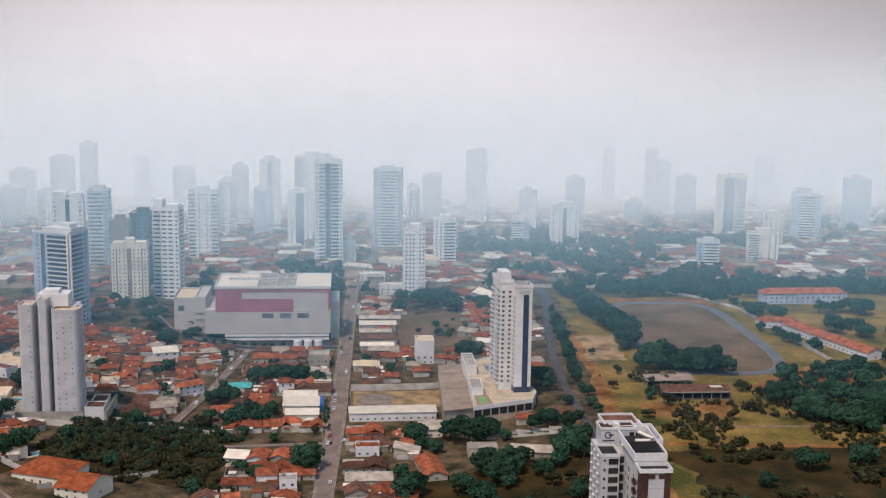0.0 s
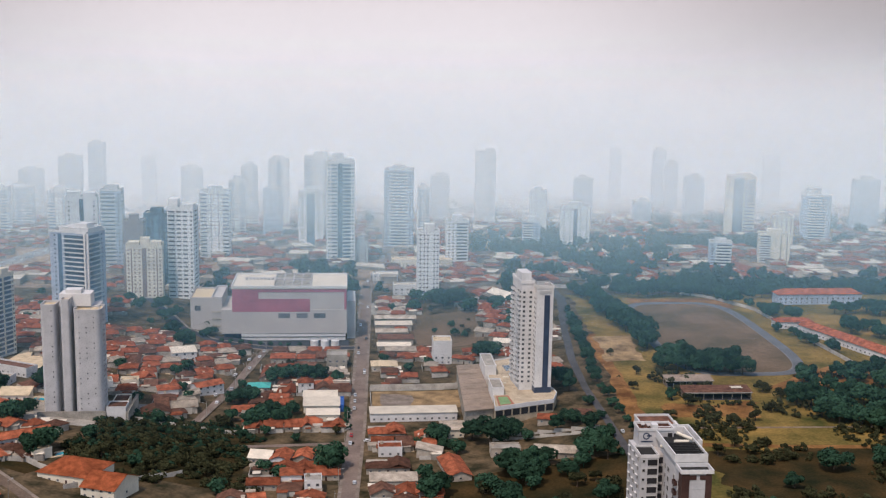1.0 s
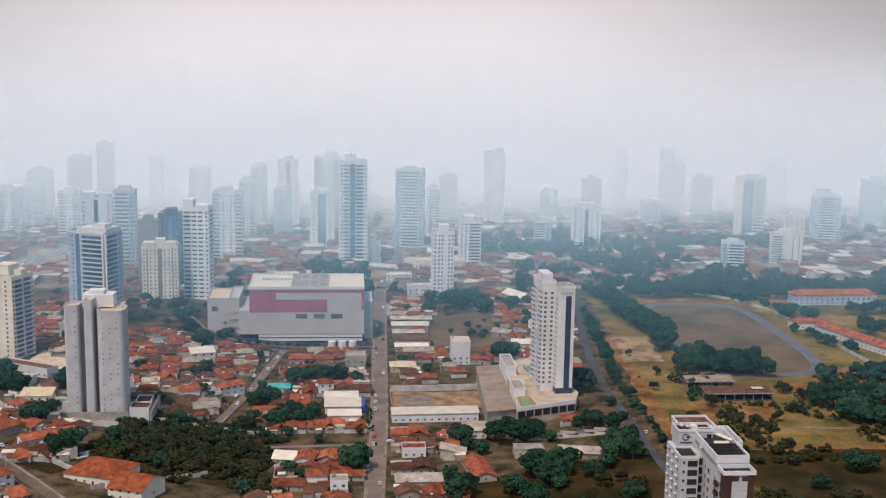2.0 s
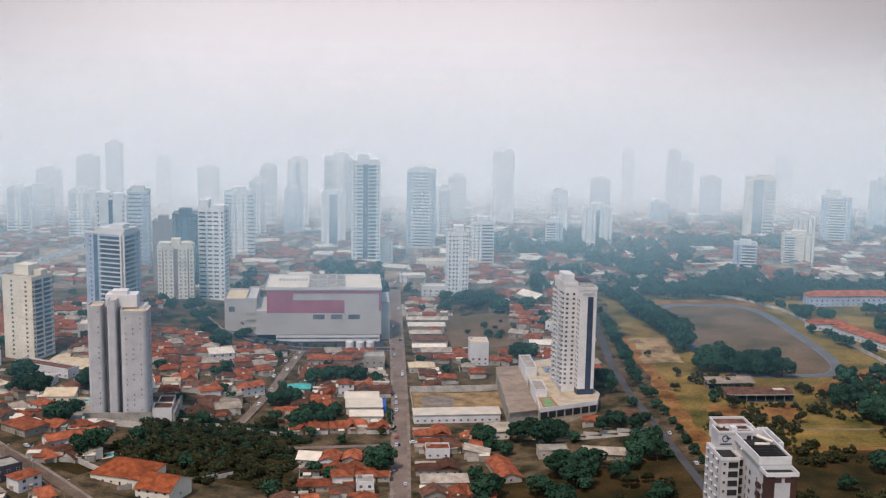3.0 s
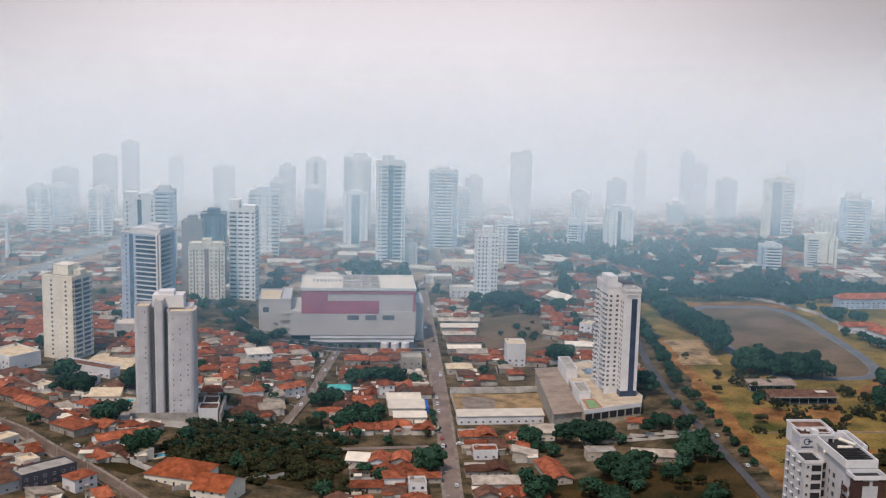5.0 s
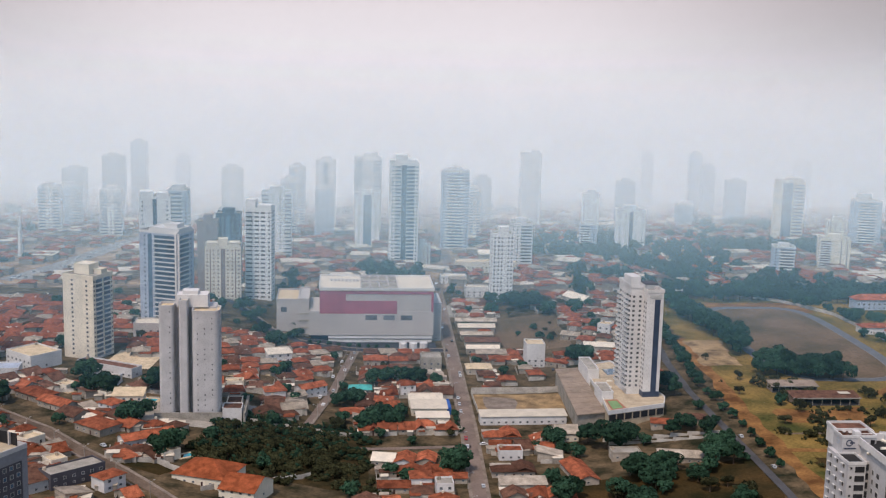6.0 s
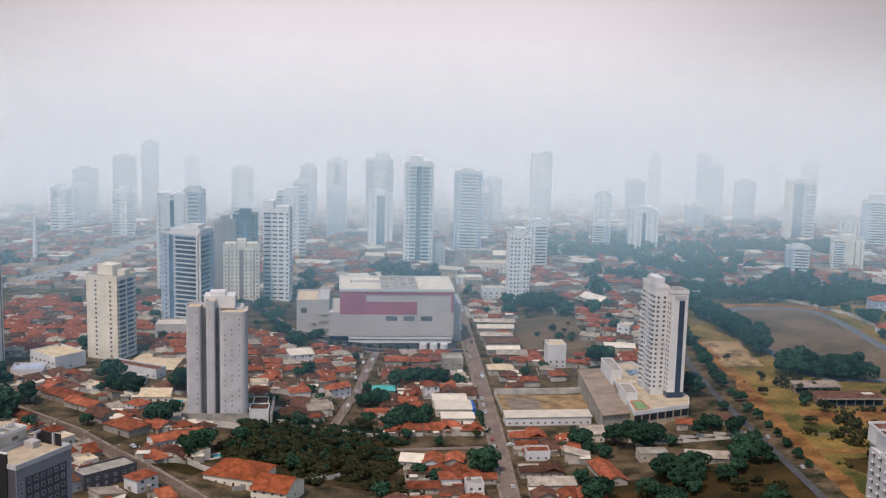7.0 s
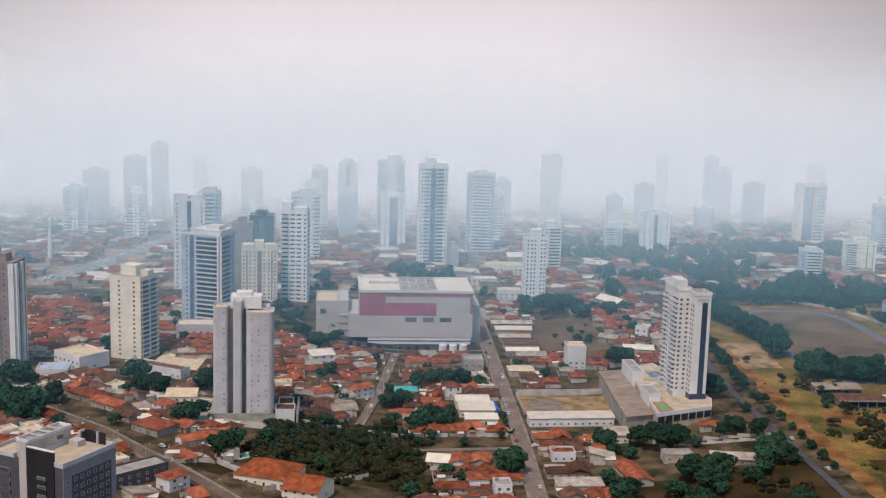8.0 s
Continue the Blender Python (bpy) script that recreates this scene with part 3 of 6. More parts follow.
tower(398, 1131, 29, 16, -12, 26.8, 11, ((BALC, 1), (P, .5), (PAIR, 1)), ((WIN, 1), (WIN, 1)), CREAM, "cream apartment block with balconies in the haze")
tower(451, 1252, 20, 16, -12, 26.2, 13, ((PAIR, 1), (PAIR, 1)), ((WIN, 1),), CREAM, "cream apartment tower in the haze")
for x, y, w, top, floors in ((461, 1815, 19, 43.6, 26), (465, 1760, 19, 30.6, 22), (454, 1600, 26, 27.5, 18), (303, 1600, 25, 24.6, 18), (440, 2020, 19, 25.5, 28), (684, 2112, 27, 37.5, 30),
                             (710, 2020, 29, 15.1, 24), (370, 1546, 22, 2, 10), (627, 1450, 31, 42.8, 19), (-341, 1634, 20, 63.6, 26), (-324, 1952, 21, 13.2, 22)):
    tower(x, y, w, 16, -4, top, floors, ((PAIR, 1), (P, .4), (PAIR, 1)), ((WIN, 1),), SLATE, "tall tower almost lost in white haze")
for x, y, w, top, floors in ((-368, 1600, 29, 48.3, 22), (-329, 1363, 24, 35.4, 14), (-418, 1600, 31, 31.3, 18), (-225, 1694, 30, 25.7, 18), (-129, 1468, 20, 52.8, 22), (-135, 1363, 18, 48.2, 19),
                             (-394, 1449, 31, 28.1, 15), (110, 1600, 23, 26.6, 17), (-395, 1363, 24, 37.9, 15), (73, 1363, 12.7, 41.0, 17), (126, 1718, 14, 14, 15)):
    tower(x, y, w, 16, 3, top, floors, ((BALC, 1), (WIN, .6), (BALC, 1)), ((WIN, 1),), SLATE if int(w) % 2 else TOWER_WHITE, "apartment tower fading into pale haze", glass=BLUE_GLASS)


# ---- the shopping centre ----
M = thing("shopping_centre", -55, 825, 0, "large pale grey shopping centre with a maroon panel and white roof", "shopping centre")
part("wall", Geo().box(-44.5, 41.5, 0, 46, 5.7, 22.5).box(-37, 41, 0.4, 45.6, 22.5, 37), LIGHT_GREY, M)
# deep shade of the ground floor put into the plinth's navy colour
part("plinth", Geo().box(-43, 40, 2.5, 45, -2, 5.7), DARK_BLUE, M, "ground floor behind white bands, its shade painted in navy")
for z0, z1 in ((3.4, 5.4), (0.7, 2.4)):
    part("white_band", Geo().box(-31, 40.5, 0.3, 2.5, z0, z1), WHITE, M, "long white ledge along the ground floor")
for a, b, z0, z1 in ((-37.1, -19.2, 21.0, 34.8), (-19.2, 16, 21.0, 30.0), (-37.1, 41.1, 34.8, 37.0), (39.6, 41.1, 21.0, 34.8)):
    part("maroon_panel", Geo().box(a, b, 0.05 if z1 > 21.5 else 0, 0.55, max(z0, 22.52), z1), MAROON, M, "faded maroon cladding panel")
part("maroon_panel", Geo().box(-37, 16, -0.12, 0.1, 21, 22.51), MAROON, M, "faded maroon cladding panel")
part("maroon_panel", Geo().box(40.9, 41.25, 0.6, 20, 24, 37), MAROON, M, "faded maroon cladding panel")
top = part("roof", Geo().box(-37.6, 41.6, -0.3, 46.2, 37.0, 38.0), METAL_ROOF, M, "broad white metal roof")
part("parapet", Geo().ring(-37.7, 41.7, -0.5, 46.4, 37.6, 39.2, 0.5), WHITE, M)
part("roof_well", Geo().box(-9, 17, 5, 43, 38.0, 38.3), CONCRETE, top, "dark sunken plant deck on the roof")
for i in range(5):
    part("roof_beam", Geo().box(-9 + 6.3 * i, -8.4 + 6.3 * i, 5, 43, 38.3, 39.4), LIGHT_GREY, top)
part("roof_beam", Geo().box(-9, 17, 23.2, 24, 38, 39.6), LIGHT_GREY, top)
part("roof_beam", Geo().box(-9, 17, 42, 42.6, 38, 40), LIGHT_GREY, top)
for i in range(9):
    part("cooling_unit", Geo().box(-30 + 2.6 * i, -28.2 + 2.6 * i, 27, 29, 38, 39.6), GREY, top)
for a, b in ((-5.6, 2.4), (6.8, 14.4), (18.7, 26.7)):
    pane = part("window", Geo().box(a, b, -0.08, 0.2, 16.6, 19.9), GLASS, M, "wide dark window")
    part("window_frame", Geo().box(a - .2, b + .2, -0.16, 0.1, 19.9, 20.2).box(a - .2, b + .2, -0.16, 0.1, 16.3, 16.6), GREY, pane)
annex = part("annex", Geo().box(-67, -52, 13, 48, -2, 27).box(-52, -44.5, 6, 46, -2, 29), LIGHT_GREY, M, "pale side wing with a sandy flat roof")
part("annex_roof", Geo().box(-66.5, -52.5, 13.5, 47.5, 27, 27.3), SCREED, annex)
part("annex_parapet", Geo().ring(-67.2, -51.8, 12.8, 48.2, 27, 28.4, 0.4).ring(-51.8, -44.4, 5.8, 46.2, 29, 30.2, 0.4), LIGHT_GREY, annex)
part("annex_window", Geo().box(-64, -60, 12.88, 13.1, 19, 22.5), GLASS, annex)
for k in range(4):
    part("ledge", Geo().box(-51.5, -44.6, 5.4, 6.1, 4 + 5 * k, 5.2 + 5 * k), CONCRETE, annex)
part("stair_wing", Geo().box(41.5, 47.5, 8, 42, -2, 27), GREY, M)
for i in range(3):
    W = thing("water_tank", -35.5 + 7 * i, 806, 0, "white rounded water tank in front of the shopping centre", "tank", "tanks by the shopping centre")
    part("shell", Geo().tube((0, 0, -0.5), (0, 0, 5.4), 2.7, 2.7, 18).tube((0, 0, 5.4), (0, 0, 6.1), 2.7, 1.6, 18), WHITE, W)
    part("hatch", Geo().tube((0, 0, 6.1), (0, 0, 6.4), 0.5, 0.5, 10), GREY, W)

# ---- the white tower with the dark stripe, on its podium ----
A = thing("striped_tower", 95.5, 653, 5, "white apartment tower with one full-height navy stripe", "apartment building", "apartment towers")
base = height(95.5, 653)
H = 75.5 - base
lift = 13.6 - base  # it rises from the podium deck
part("wall", Geo().box(-4.6, 4.8, 0, 20, -2, H - 2), WHITE, A, "right-hand slab with the stripe")
part("wall", Geo().box(-12.0, -4.6, 6.5, 28, -2, H - 0.5), WHITE, A, "set-back slab with small windows")
part("stripe", Geo().box(-0.3, 2.9, -0.15, 0.2, lift + 3.2, H - 6), DARK_BLUE, A, "full-height navy tiled stripe")
part("dark_base", Geo().box(-4.7, 4.9, -0.1, 6, -2, lift + 3.2), DARK_BLUE, A)
part("parapet", Geo().ring(-4.9, 5.1, -0.3, 20.3, H - 2.2, H - 0.4, 0.35), WHITE, A)
part("parapet", Geo().ring(-12.3, -4.3, 6.2, 28.3, H - 0.7, H + 1.2, 0.35), WHITE, A)
part("roof", Geo().box(-4.4, 4.6, 0.3, 19.7, H - 2, H - 1.8).box(-11.8, -4.7, 6.6, 27.7, H - 0.5, H - 0.3), CONCRETE, A)
part("lift_house", Geo().box(-10.6, -5, 12, 24, H - 0.3, H + 4.5), WHITE, A)
part("roof_house", Geo().box(-3, 4, 8, 18, H - 1.8, H + 0.8), GREY, A)
part("dark_roof", Geo().box(-3.2, 4.2, 7.8, 18.2, H + 0.8, H + 1.1), DARK_GREY, A, "dark roof of the plant room")
part("tank_stand", Geo().tube((2, 4, H - 1.8), (2, 4, H + 0.4), 1.3, 1.3, 14), LIGHT_GREY, A)
part("crown_beam", Geo().box(-3.2, 3.6, -0.25, 0.0, H - 5.2, H - 3.4), GREY, A)
storey = (H - 8 - lift) / 20
facade(A, pose(-8.3, 6.5, 0), 7.4, (("win", 1.0), ("win", 1.1)), 3.5 + lift, 20, storey, WHITE, True)
facade(A, pose(-4.6, 3.3, 0, 0, 0, -90), 6.2, (("win", 1), ("win", 1)), 3.5 + lift, 19, storey, WHITE, True)
facade(A, pose(-12.0, 17, 0, 0, 0, -90), 21, (("balc", 1.3), ("win", 1), ("win", 1), ("balc", 1.3), ("balc", 1)), 3.5 + lift, 20, storey, WHITE, True)
facade(A, pose(4.8, 10, 0, 0, 0, 90), 19, (("win", 1), ("win", 1), ("plain", 1), ("win", 1)), 3.5 + lift, 19, storey, WHITE, False)

Q = thing("podium", 82, 664, 0, "podium deck with a sunny terrace, a small court and a pool", "podium")
hb = 13.6 - height(82, 664)  # the deck's height over the ground
rim = [(-16.5, -39), (17.5, -25.5), (21.5, -12), (15, 30), (7, 64), (-12, 53), (-14.5, -14)]
deck = part("deck", Geo().prism(rim, -12, hb), SAND_PAVING, Q, "sunlit sandy terrace")
edge = Geo()
for (x0, y0), (x1, y1) in zip(rim, rim[1:] + rim[:1]):
    d = math.dist((x0, y0), (x1, y1))
    nx, ny = (y1 - y0) / d * .15, -(x1 - x0) / d * .15
    edge.prism([(x0 + nx, y0 + ny), (x1 + nx, y1 + ny), (x1 - nx, y1 - ny), (x0 - nx, y0 - ny)], hb - 1.4, hb + 0.9)
part("parapet", edge, WHITE, deck)
court = part("court", Geo().prism([(-14, -36), (-5, -32.5), (-6.5, -16), (-13.5, -17)], hb, hb + .12), mat("court_red", (0.33, 0.13, 0.08), 0.8, 0.15, 4, 0.5), Q, "small red and green ball court")
part("court_field", Geo().prism([(-13, -33.5), (-6.6, -31), (-7.4, -18.5), (-12.6, -19)], hb + .12, hb + .2), mat("court_green", (0.16, 0.27, 0.12), 0.8, 0.15, 4, 0.5), court)
# parking openings: black boxes on the wall, their inner shade as colour
for i in range(7):
    u = (i + .5) / 7
    part("opening", Geo().box(-2.1, 2.1, -.22, .3, hb - 5.2, hb - 1.7), BLACK, Q, "black box painted as a shaded opening of the parking level", m=pose(-16.5 + 34 * u, -39 + 13.5 * u, 0, 0, 0, 21.7))
part("pool_water", Geo().prism([(-1, 34), (7, 36), (6, 48), (-2, 46)], hb, hb + .1), BLUE_GLASS, Q, "dark blue terrace pool")
part("side_block", Geo().box(-14.8, -8, 26, 54, -6, hb + 5).box(-15.2, -8.6, -15, 4, -6, hb + 3.6), WHITE, Q, "plain white side block")
part("side_roof", Geo().box(-14.4, -8.4, 26.4, 53.6, hb + 5, hb + 5.15).box(-14.8, -9, -14.6, 3.6, hb + 3.6, hb + 3.75), CONCRETE, Q)
part("side_parapet", Geo().ring(-14.9, -7.9, 25.9, 54.1, hb + 5, hb + 5.8, 0.3).ring(-15.3, -8.5, -15.1, 4.1, hb + 3.6, hb + 4.4, .3), WHITE, Q)
for i, (x, y) in enumerate(((-6, 8), (-3, 20), (4, 28), (10, 20), (13, -8))):
    part("planter", Geo().box(x - 1.6, x + 1.6, y - .6, y + .6, hb, hb + .7), CREAM, Q)
S = thing("car_park_roof", 60, 675, 0, "long weathered brown roof over a car park", "roof")
hs = height(60, 675)
corners = [(-10.3, -44, 10.2), (6.6, -39, 10.2), (8.2, 47, 11.6), (-7, 43.5, 11.6)]
g = Geo()
k = [(x, y, v - hs) for x, y, v in corners]
g.face(*k).face(*[(x, y, v - .35) for x, y, v in reversed(k)])
for i in range(4):
    p, q = k[i], k[(i + 1) % 4]
    g.face((p[0], p[1], p[2] - .35), (q[0], q[1], q[2] - .35), q, p)
part("roof", g, BROWN_ROOF, S)
for i in range(1, 9):
    u = i / 9
    p, q = [tuple(a + (b - a) * u for a, b in zip(k[m], k[n])) for m, n in ((0, 3), (1, 2))]
    part("seam", Geo().tube((p[0], p[1], p[2] + .04), (q[0], q[1], q[2] + .04), .12, .12, 5), BROWN_ROOF, S)
part("wall", Geo().prism([(x * .96, y * .97) for x, y, _ in corners], -6, 9.4 - hs), CONCRETE, S)

# ---- the white tower in three rounded wings ----
B = thing("winged_tower", -156.5, 628, 0, "white apartment tower of three tall rounded wings", "apartment building", "apartment towers")
H = 70 - height(-156.5, 628)


def rounded(x0, x1, y0, y1, r):
    pts = []
    for cx, cy, a in ((x1 - r, y0 + r, -90), (x1 - r, y1 - r, 0), (x0 + r, y1 - r, 90), (x0 + r, y0 + r, 180)):
        pts += [(cx + r * math.cos(radians(a + 15 * i)), cy + r * math.sin(radians(a + 15 * i))) for i in range(7)]
    return pts


part("core", Geo().box(-13, 13, 8.5, 20, -2, H - 2), WING, B)
for x0, x1, y0, y1, z, r in ((-15.6, -8, 1, 12, H - 1, 1.6), (-5.2, -0.6, 0, 10, H + 2, 1.0), (1.6, 15.8, -2.5, 12, H - 3, 3.2)):
    wing = part("wing", Geo().prism(rounded(x0, x1, y0, y1, r), -2, z), WING, B, "tall white wing with rounded corners")
    part("wing_roof", Geo().prism(rounded(x0 + .5, x1 - .5, y0 + .5, y1 - .5, r * .8), z - 1.0, z + 0.06), SCREED, wing)
    g = Geo()
    out, inn = rounded(x0 - .1, x1 + .1, y0 - .1, y1 + .1, r), rounded(x0 + .35, x1 - .35, y0 + .35, y1 - .35, r * .85)
    for i in range(len(out)):
        j = (i + 1) % len(out)
        g.face((*out[i], z - .4), (*out[j], z - .4), (*out[j], z + 1.2), (*out[i], z + 1.2)).face((*out[i], z + 1.2), (*out[j], z + 1.2), (*inn[j], z + 1.2), (*inn[i], z + 1.2)).face((*inn[j], z), (*inn[i], z), (*inn[i], z + 1.2), (*inn[j], z + 1.2))
    part("rim", g, WING, wing)
part("lift_house", Geo().box(-7, 9, 7, 17, H - 2, H + 4.5).box(-4, 4, 8, 15, H + 4.5, H + 6.5), WHITE, B)
part("roof_rail", Geo().box(10, 10.2, 2, 2.2, H - 3, H - 0.2).box(14, 14.3, 2, 2.4, H - 3, H + 0.4), SLATE, B)
storey = (H - 5) / 20
for k in range(20):
    z = 3 + k * storey
    for x, y, w, d in ((-10, 1, .6, 0), (-8, 4.5, .5, 90), (4.6, -2.5, .5, 0), (8.2, -2.5, .6, 0), (12, -2.5, .5, 0)):
        if (k * 7 + int(x * 3)) % 9 < 5:
            part("window", window_mesh(w, 0.7), None, B, m=pose(x, y, z + 1.6, 0, 0, d))
    for y in (2.5, 5.5):
        part("window", window_mesh(1.0, 1.1), None, B, m=pose(15.8, y, z + 1.6, 0, 0, 90))
    part("balcony", balcony_mesh(4.2, 1.3, WHITE), None, B, m=pose(13, 15.4, z, 0, 0, 90))
    part("window", window_mesh(3.4, 1.9), None, B, m=pose(13, 15.4, z + 1.3, 0, 0, 90))
for x0, x1, y0, y1, z, mt in ((17, 27, -2, 8, 5.0, WHITE), (18, 26, 10, 22, 4.5, CREAM), (-18, 17, -4.5, -3.8, 3.2, CONCRETE), (28, 29, -6, 26, 3.4, CONCRETE)):
    part("annexe", Geo().box(x0, x1, y0, y1, -3, z).ring(x0 - .1, x1 + .1, y0 - .1, y1 + .1, z, z + .5, .25), mt, B)
part("annexe_roof", Geo().box(17.4, 26.6, -1.6, 7.6, 5.0, 5.1).box(18.4, 25.6, 10.4, 21.6, 4.5, 4.6), OLD_TILE, B)

# ---- the tower close by, seen from above ----
N = thing("roof_terrace_tower", 82, 350, 0, "white and brown apartment tower with a pergola roof terrace", "apartment building", "apartment towers")
gz = height(82, 350)
z = lambda v: v - gz
part("wall", Geo().box(-8, -2.4, -4.5, 11.5, -2, z(86)), WING, N, "white side wing with small windows")
part("wall", Geo().box(-2.4, 1.0, -2.6, 24, -2, z(86)), LIGHT_GREY, N, "recessed centre with dark openings")
part("wall", Geo().box(-0.6, 8.2, -18, 8, -2, z(89.2)), WING, N, "white front wing")
part("wall", Geo().box(8.2, 10, -7, 23, -2, z(88.4)).box(1.0, 8.2, 8, 24, -2, z(86.5)), WING, N)
part("wall", Geo().box(-0.6, 8.0, -23.6, -18, -2, z(87.6)), WING, N, "front bay of the white wing")
for x0, x1, y0, y1 in ((-0.75, 1.6, -23.75, -20.6), (6.3, 8.15, -23.75, -18.5)):
    part("brown_pier", Geo().box(x0, x1, y0, y1, -2, z(87.7)), BROWN, N, "dark brown tiled corner pier")
part("brown_band", Geo().box(1.6, 3.6, -23.72, -23.5, z(85.8), z(87.2)).box(4.6, 6.3, -23.72, -23.5, z(85.8), z(87.2)), BROWN, N)
part("front_parapet", Geo().ring(-1.1, 8.6, -24.1, -17.9, z(87.7), z(88.9), 0.35), WHITE, N)
part("front_deck", Geo().box(-0.7, 8.2, -23.7, -18.2, z(87.6), z(87.72)), RUBBER, N, "dark sunken deck")
part("terrace_parapet", Geo().ring(-1.4, 8.4, -18.2, 7.5, z(89.2), z(91.6), 0.35), WHITE, N)
part("terrace_floor", Geo().box(-1.0, 8.0, -17.8, 7.1, z(89.2), z(89.35)), RUBBER, N, "dark terrace floor")
for i in range(8):
    part("pergola_beam", Geo().box(-1.0, 8.0, -16.6 + 1.45 * i, -16.35 + 1.45 * i, z(90.7), z(91.1)), RUBBER, N, "dark pergola beam")
part("pergola_rail", Geo().box(3.2, 3.45, -17.6, -5.2, z(90.5), z(90.7)), BROWN, N)
part("side_screen", Geo().box(9.6, 10.0, -7, 8, z(88.4), z(92)).box(6.8, 9.6, 7.6, 8, z(88.4), z(92)).box(8.4, 9.6, -7, -6.6, z(88.4), z(92)), WHITE, N, "tall white screen wall of the terrace")
part("screen_deck", Geo().box(8.3, 9.5, -6.5, 7.5, z(88.4), z(88.5)), DARK_GREY, N)
for p, q in (((4.4, 1.0, 91.6), (8.0, -3.4, 91.0)), ((2.4, -3.2, 90.4), (6.8, -3.6, 90.4)), ((-1.6, -2.4, 88.6), (2.0, -2.8, 88.8))):
    part("tank", Geo().tube((p[0], p[1], z(p[2])), (q[0], q[1], z(q[2])), 0.5, 0.5, 12), CREAM, N, "pale water tank lying on the roof")
crown = part("sign_block", Geo().box(-6.6, 4.3, 4.2, 11, z(85), z(91.3)), WING, N, "white crown block with a round sign")
part("crown_rim", Geo().ring(-6.8, 4.5, 4.0, 11.2, z(91.3), z(92.1), .35), WHITE, crown)
part("crown_deck", Geo().box(-6.4, 4.1, 4.4, 10.8, z(91.3), z(91.42)), OLD_TILE, crown, "rusty brown roof deck")
part("crown_stub", Geo().box(-2.4, -0.6, 4.6, 7.2, z(91.4), z(93)), WHITE, crown)
for i in range(2):
    part("dish", Geo().tube((-4.6 + 1.6 * i, 8.6 - .8 * i, z(91.4)), (-4.6 + 1.6 * i, 8.2 - .8 * i, z(92.3)), .1, .7, 12), LIGHT_GREY, crown, "pale satellite dish")
part("back_block", Geo().box(-3.2, 7.8, 14, 24.4, z(84), z(89.4)), WHITE, N)
part("back_rim", Geo().ring(-3.4, 8.0, 13.8, 24.6, z(89.4), z(90.2), .35), WHITE, N)
part("back_deck", Geo().box(-3.0, 7.6, 14.2, 24.2, z(89.4), z(89.5)), OLD_TILE, N, "rusty brown roof deck")
part("ledge_deck", Geo().box(-7.7, -2.7, -4.2, 4.1, z(86), z(86.12)), RUBBER, N)
part("ledge_rim", Geo().ring(-8.15, -2.3, -4.65, 4.2, z(85.7), z(86.7), .25), WHITE, N)
part("crown_window", window_mesh(1.4, 1.3, glass=BLACK), None, N, m=pose(3.1, 4.2, z(89.9)))
g = Geo()
for i in range(20):
    a, b = radians(18 * i), radians(18 * (i + 1))
    g.face(*[(r * math.cos(c), -0.06, r * math.sin(c)) for r, c in ((0.75, a), (1.1, a), (1.1, b), (0.75, b))])
g.box(0.2, 1.7, -0.07, -0.02, -0.15, 0.3)
part("sign", g, DARK_BLUE, crown, "round dark blue emblem", m=pose(-4.3, 4.18, z(89.6)))
part("sign_bar", Geo().box(-1.9, 1.9, -0.08, -0.02, -0.22, 0.18), DARK_BLUE, crown, "dark bar under the emblem", m=pose(-4.1, 4.18, z(87.9)))
part("sign", g.mesh("sign", SLATE), None, crown, "round faded emblem", m=pose(-6.62, 7.2, z(89.6), 0, 0, -90))
for k in range(18):
    v = z(84.2) - 2.9 * k
    part("window", window_mesh(3.0, 1.9, glass=BLACK), None, N, m=pose(-4.3, -4.5, v))
    part("window", window_mesh(0.7, 0.8, glass=BLACK), None, N, m=pose(-7.0, -4.5, v + 0.4))
    for y in (-1.6, 3.4, 8.2):
        part("window", window_mesh(1.1, 1.3, glass=BLACK), None, N, m=pose(-8, y, v + .1, 0, 0, -90))
        part("window_ledge", Geo().box(-0.7, 0.7, -0.5, 0, -0.12, 0.12), WHITE, N, m=pose(-8, y + 1.1, v + 0.7, 0, 0, -90))
    part("window", window_mesh(1.6, 2.1, glass=BLACK), None, N, m=pose(-1.3, -2.6, v))
    for y, w in ((-20.4, 1.5), (-15.2, 1.0), (-9.0, 1.8), (-5.6, 1.0)):
        part("window", window_mesh(w, 1.5, glass=BLACK), None, N, m=pose(-0.6, y, v - 0.6, 0, 0, -90))
    part("balcony", balcony_mesh(2.6, .9, BROWN), None, N, m=pose(-0.6, -17.6, v - 1.8, 0, 0, -90))
    for y in (-3, 6, 14, 20):
        part("window", window_mesh(1.6, 1.4, glass=BLACK), None, N, m=pose(10, y, v - 0.6, 0, 0, 90))
    part("joint", Geo().box(1.6, 6.3, -23.66, -23.5, v - 1.2, v - 1.12), GREY, N)

# ---- the dark and grey tower at the corner ----
K = thing("dark_panel_tower", -192.3, 372.5, 59, "grey apartment tower with black panels and sandy roof decks", "apartment building", "apartment towers")
gz = height(-192.3, 372.5)
part("wall", Geo().box(0, 23.7, 0, 31, -2, z(76)), DARK_GREY, K)
part("face_frame", Geo().box(-0.1, 23.8, -0.25, 0, z(72.5), z(76)).box(-0.1, 3.6, -0.25, 0, -2, z(72.5)).box(21.6, 23.8, -0.25, 0, -2, z(72.5)), CLADDING, K, "pale frame round the windowed face")
part("black_panel", Geo().box(-0.45, 0.3, 3.4, 14.6, -2, z(80.6)), BLACK, K, "tall black cladding panel")
part("pier", Geo().box(-0.6, 0.5, 14.6, 17.6, -2, z(82)), LIGHT_GREY, K)
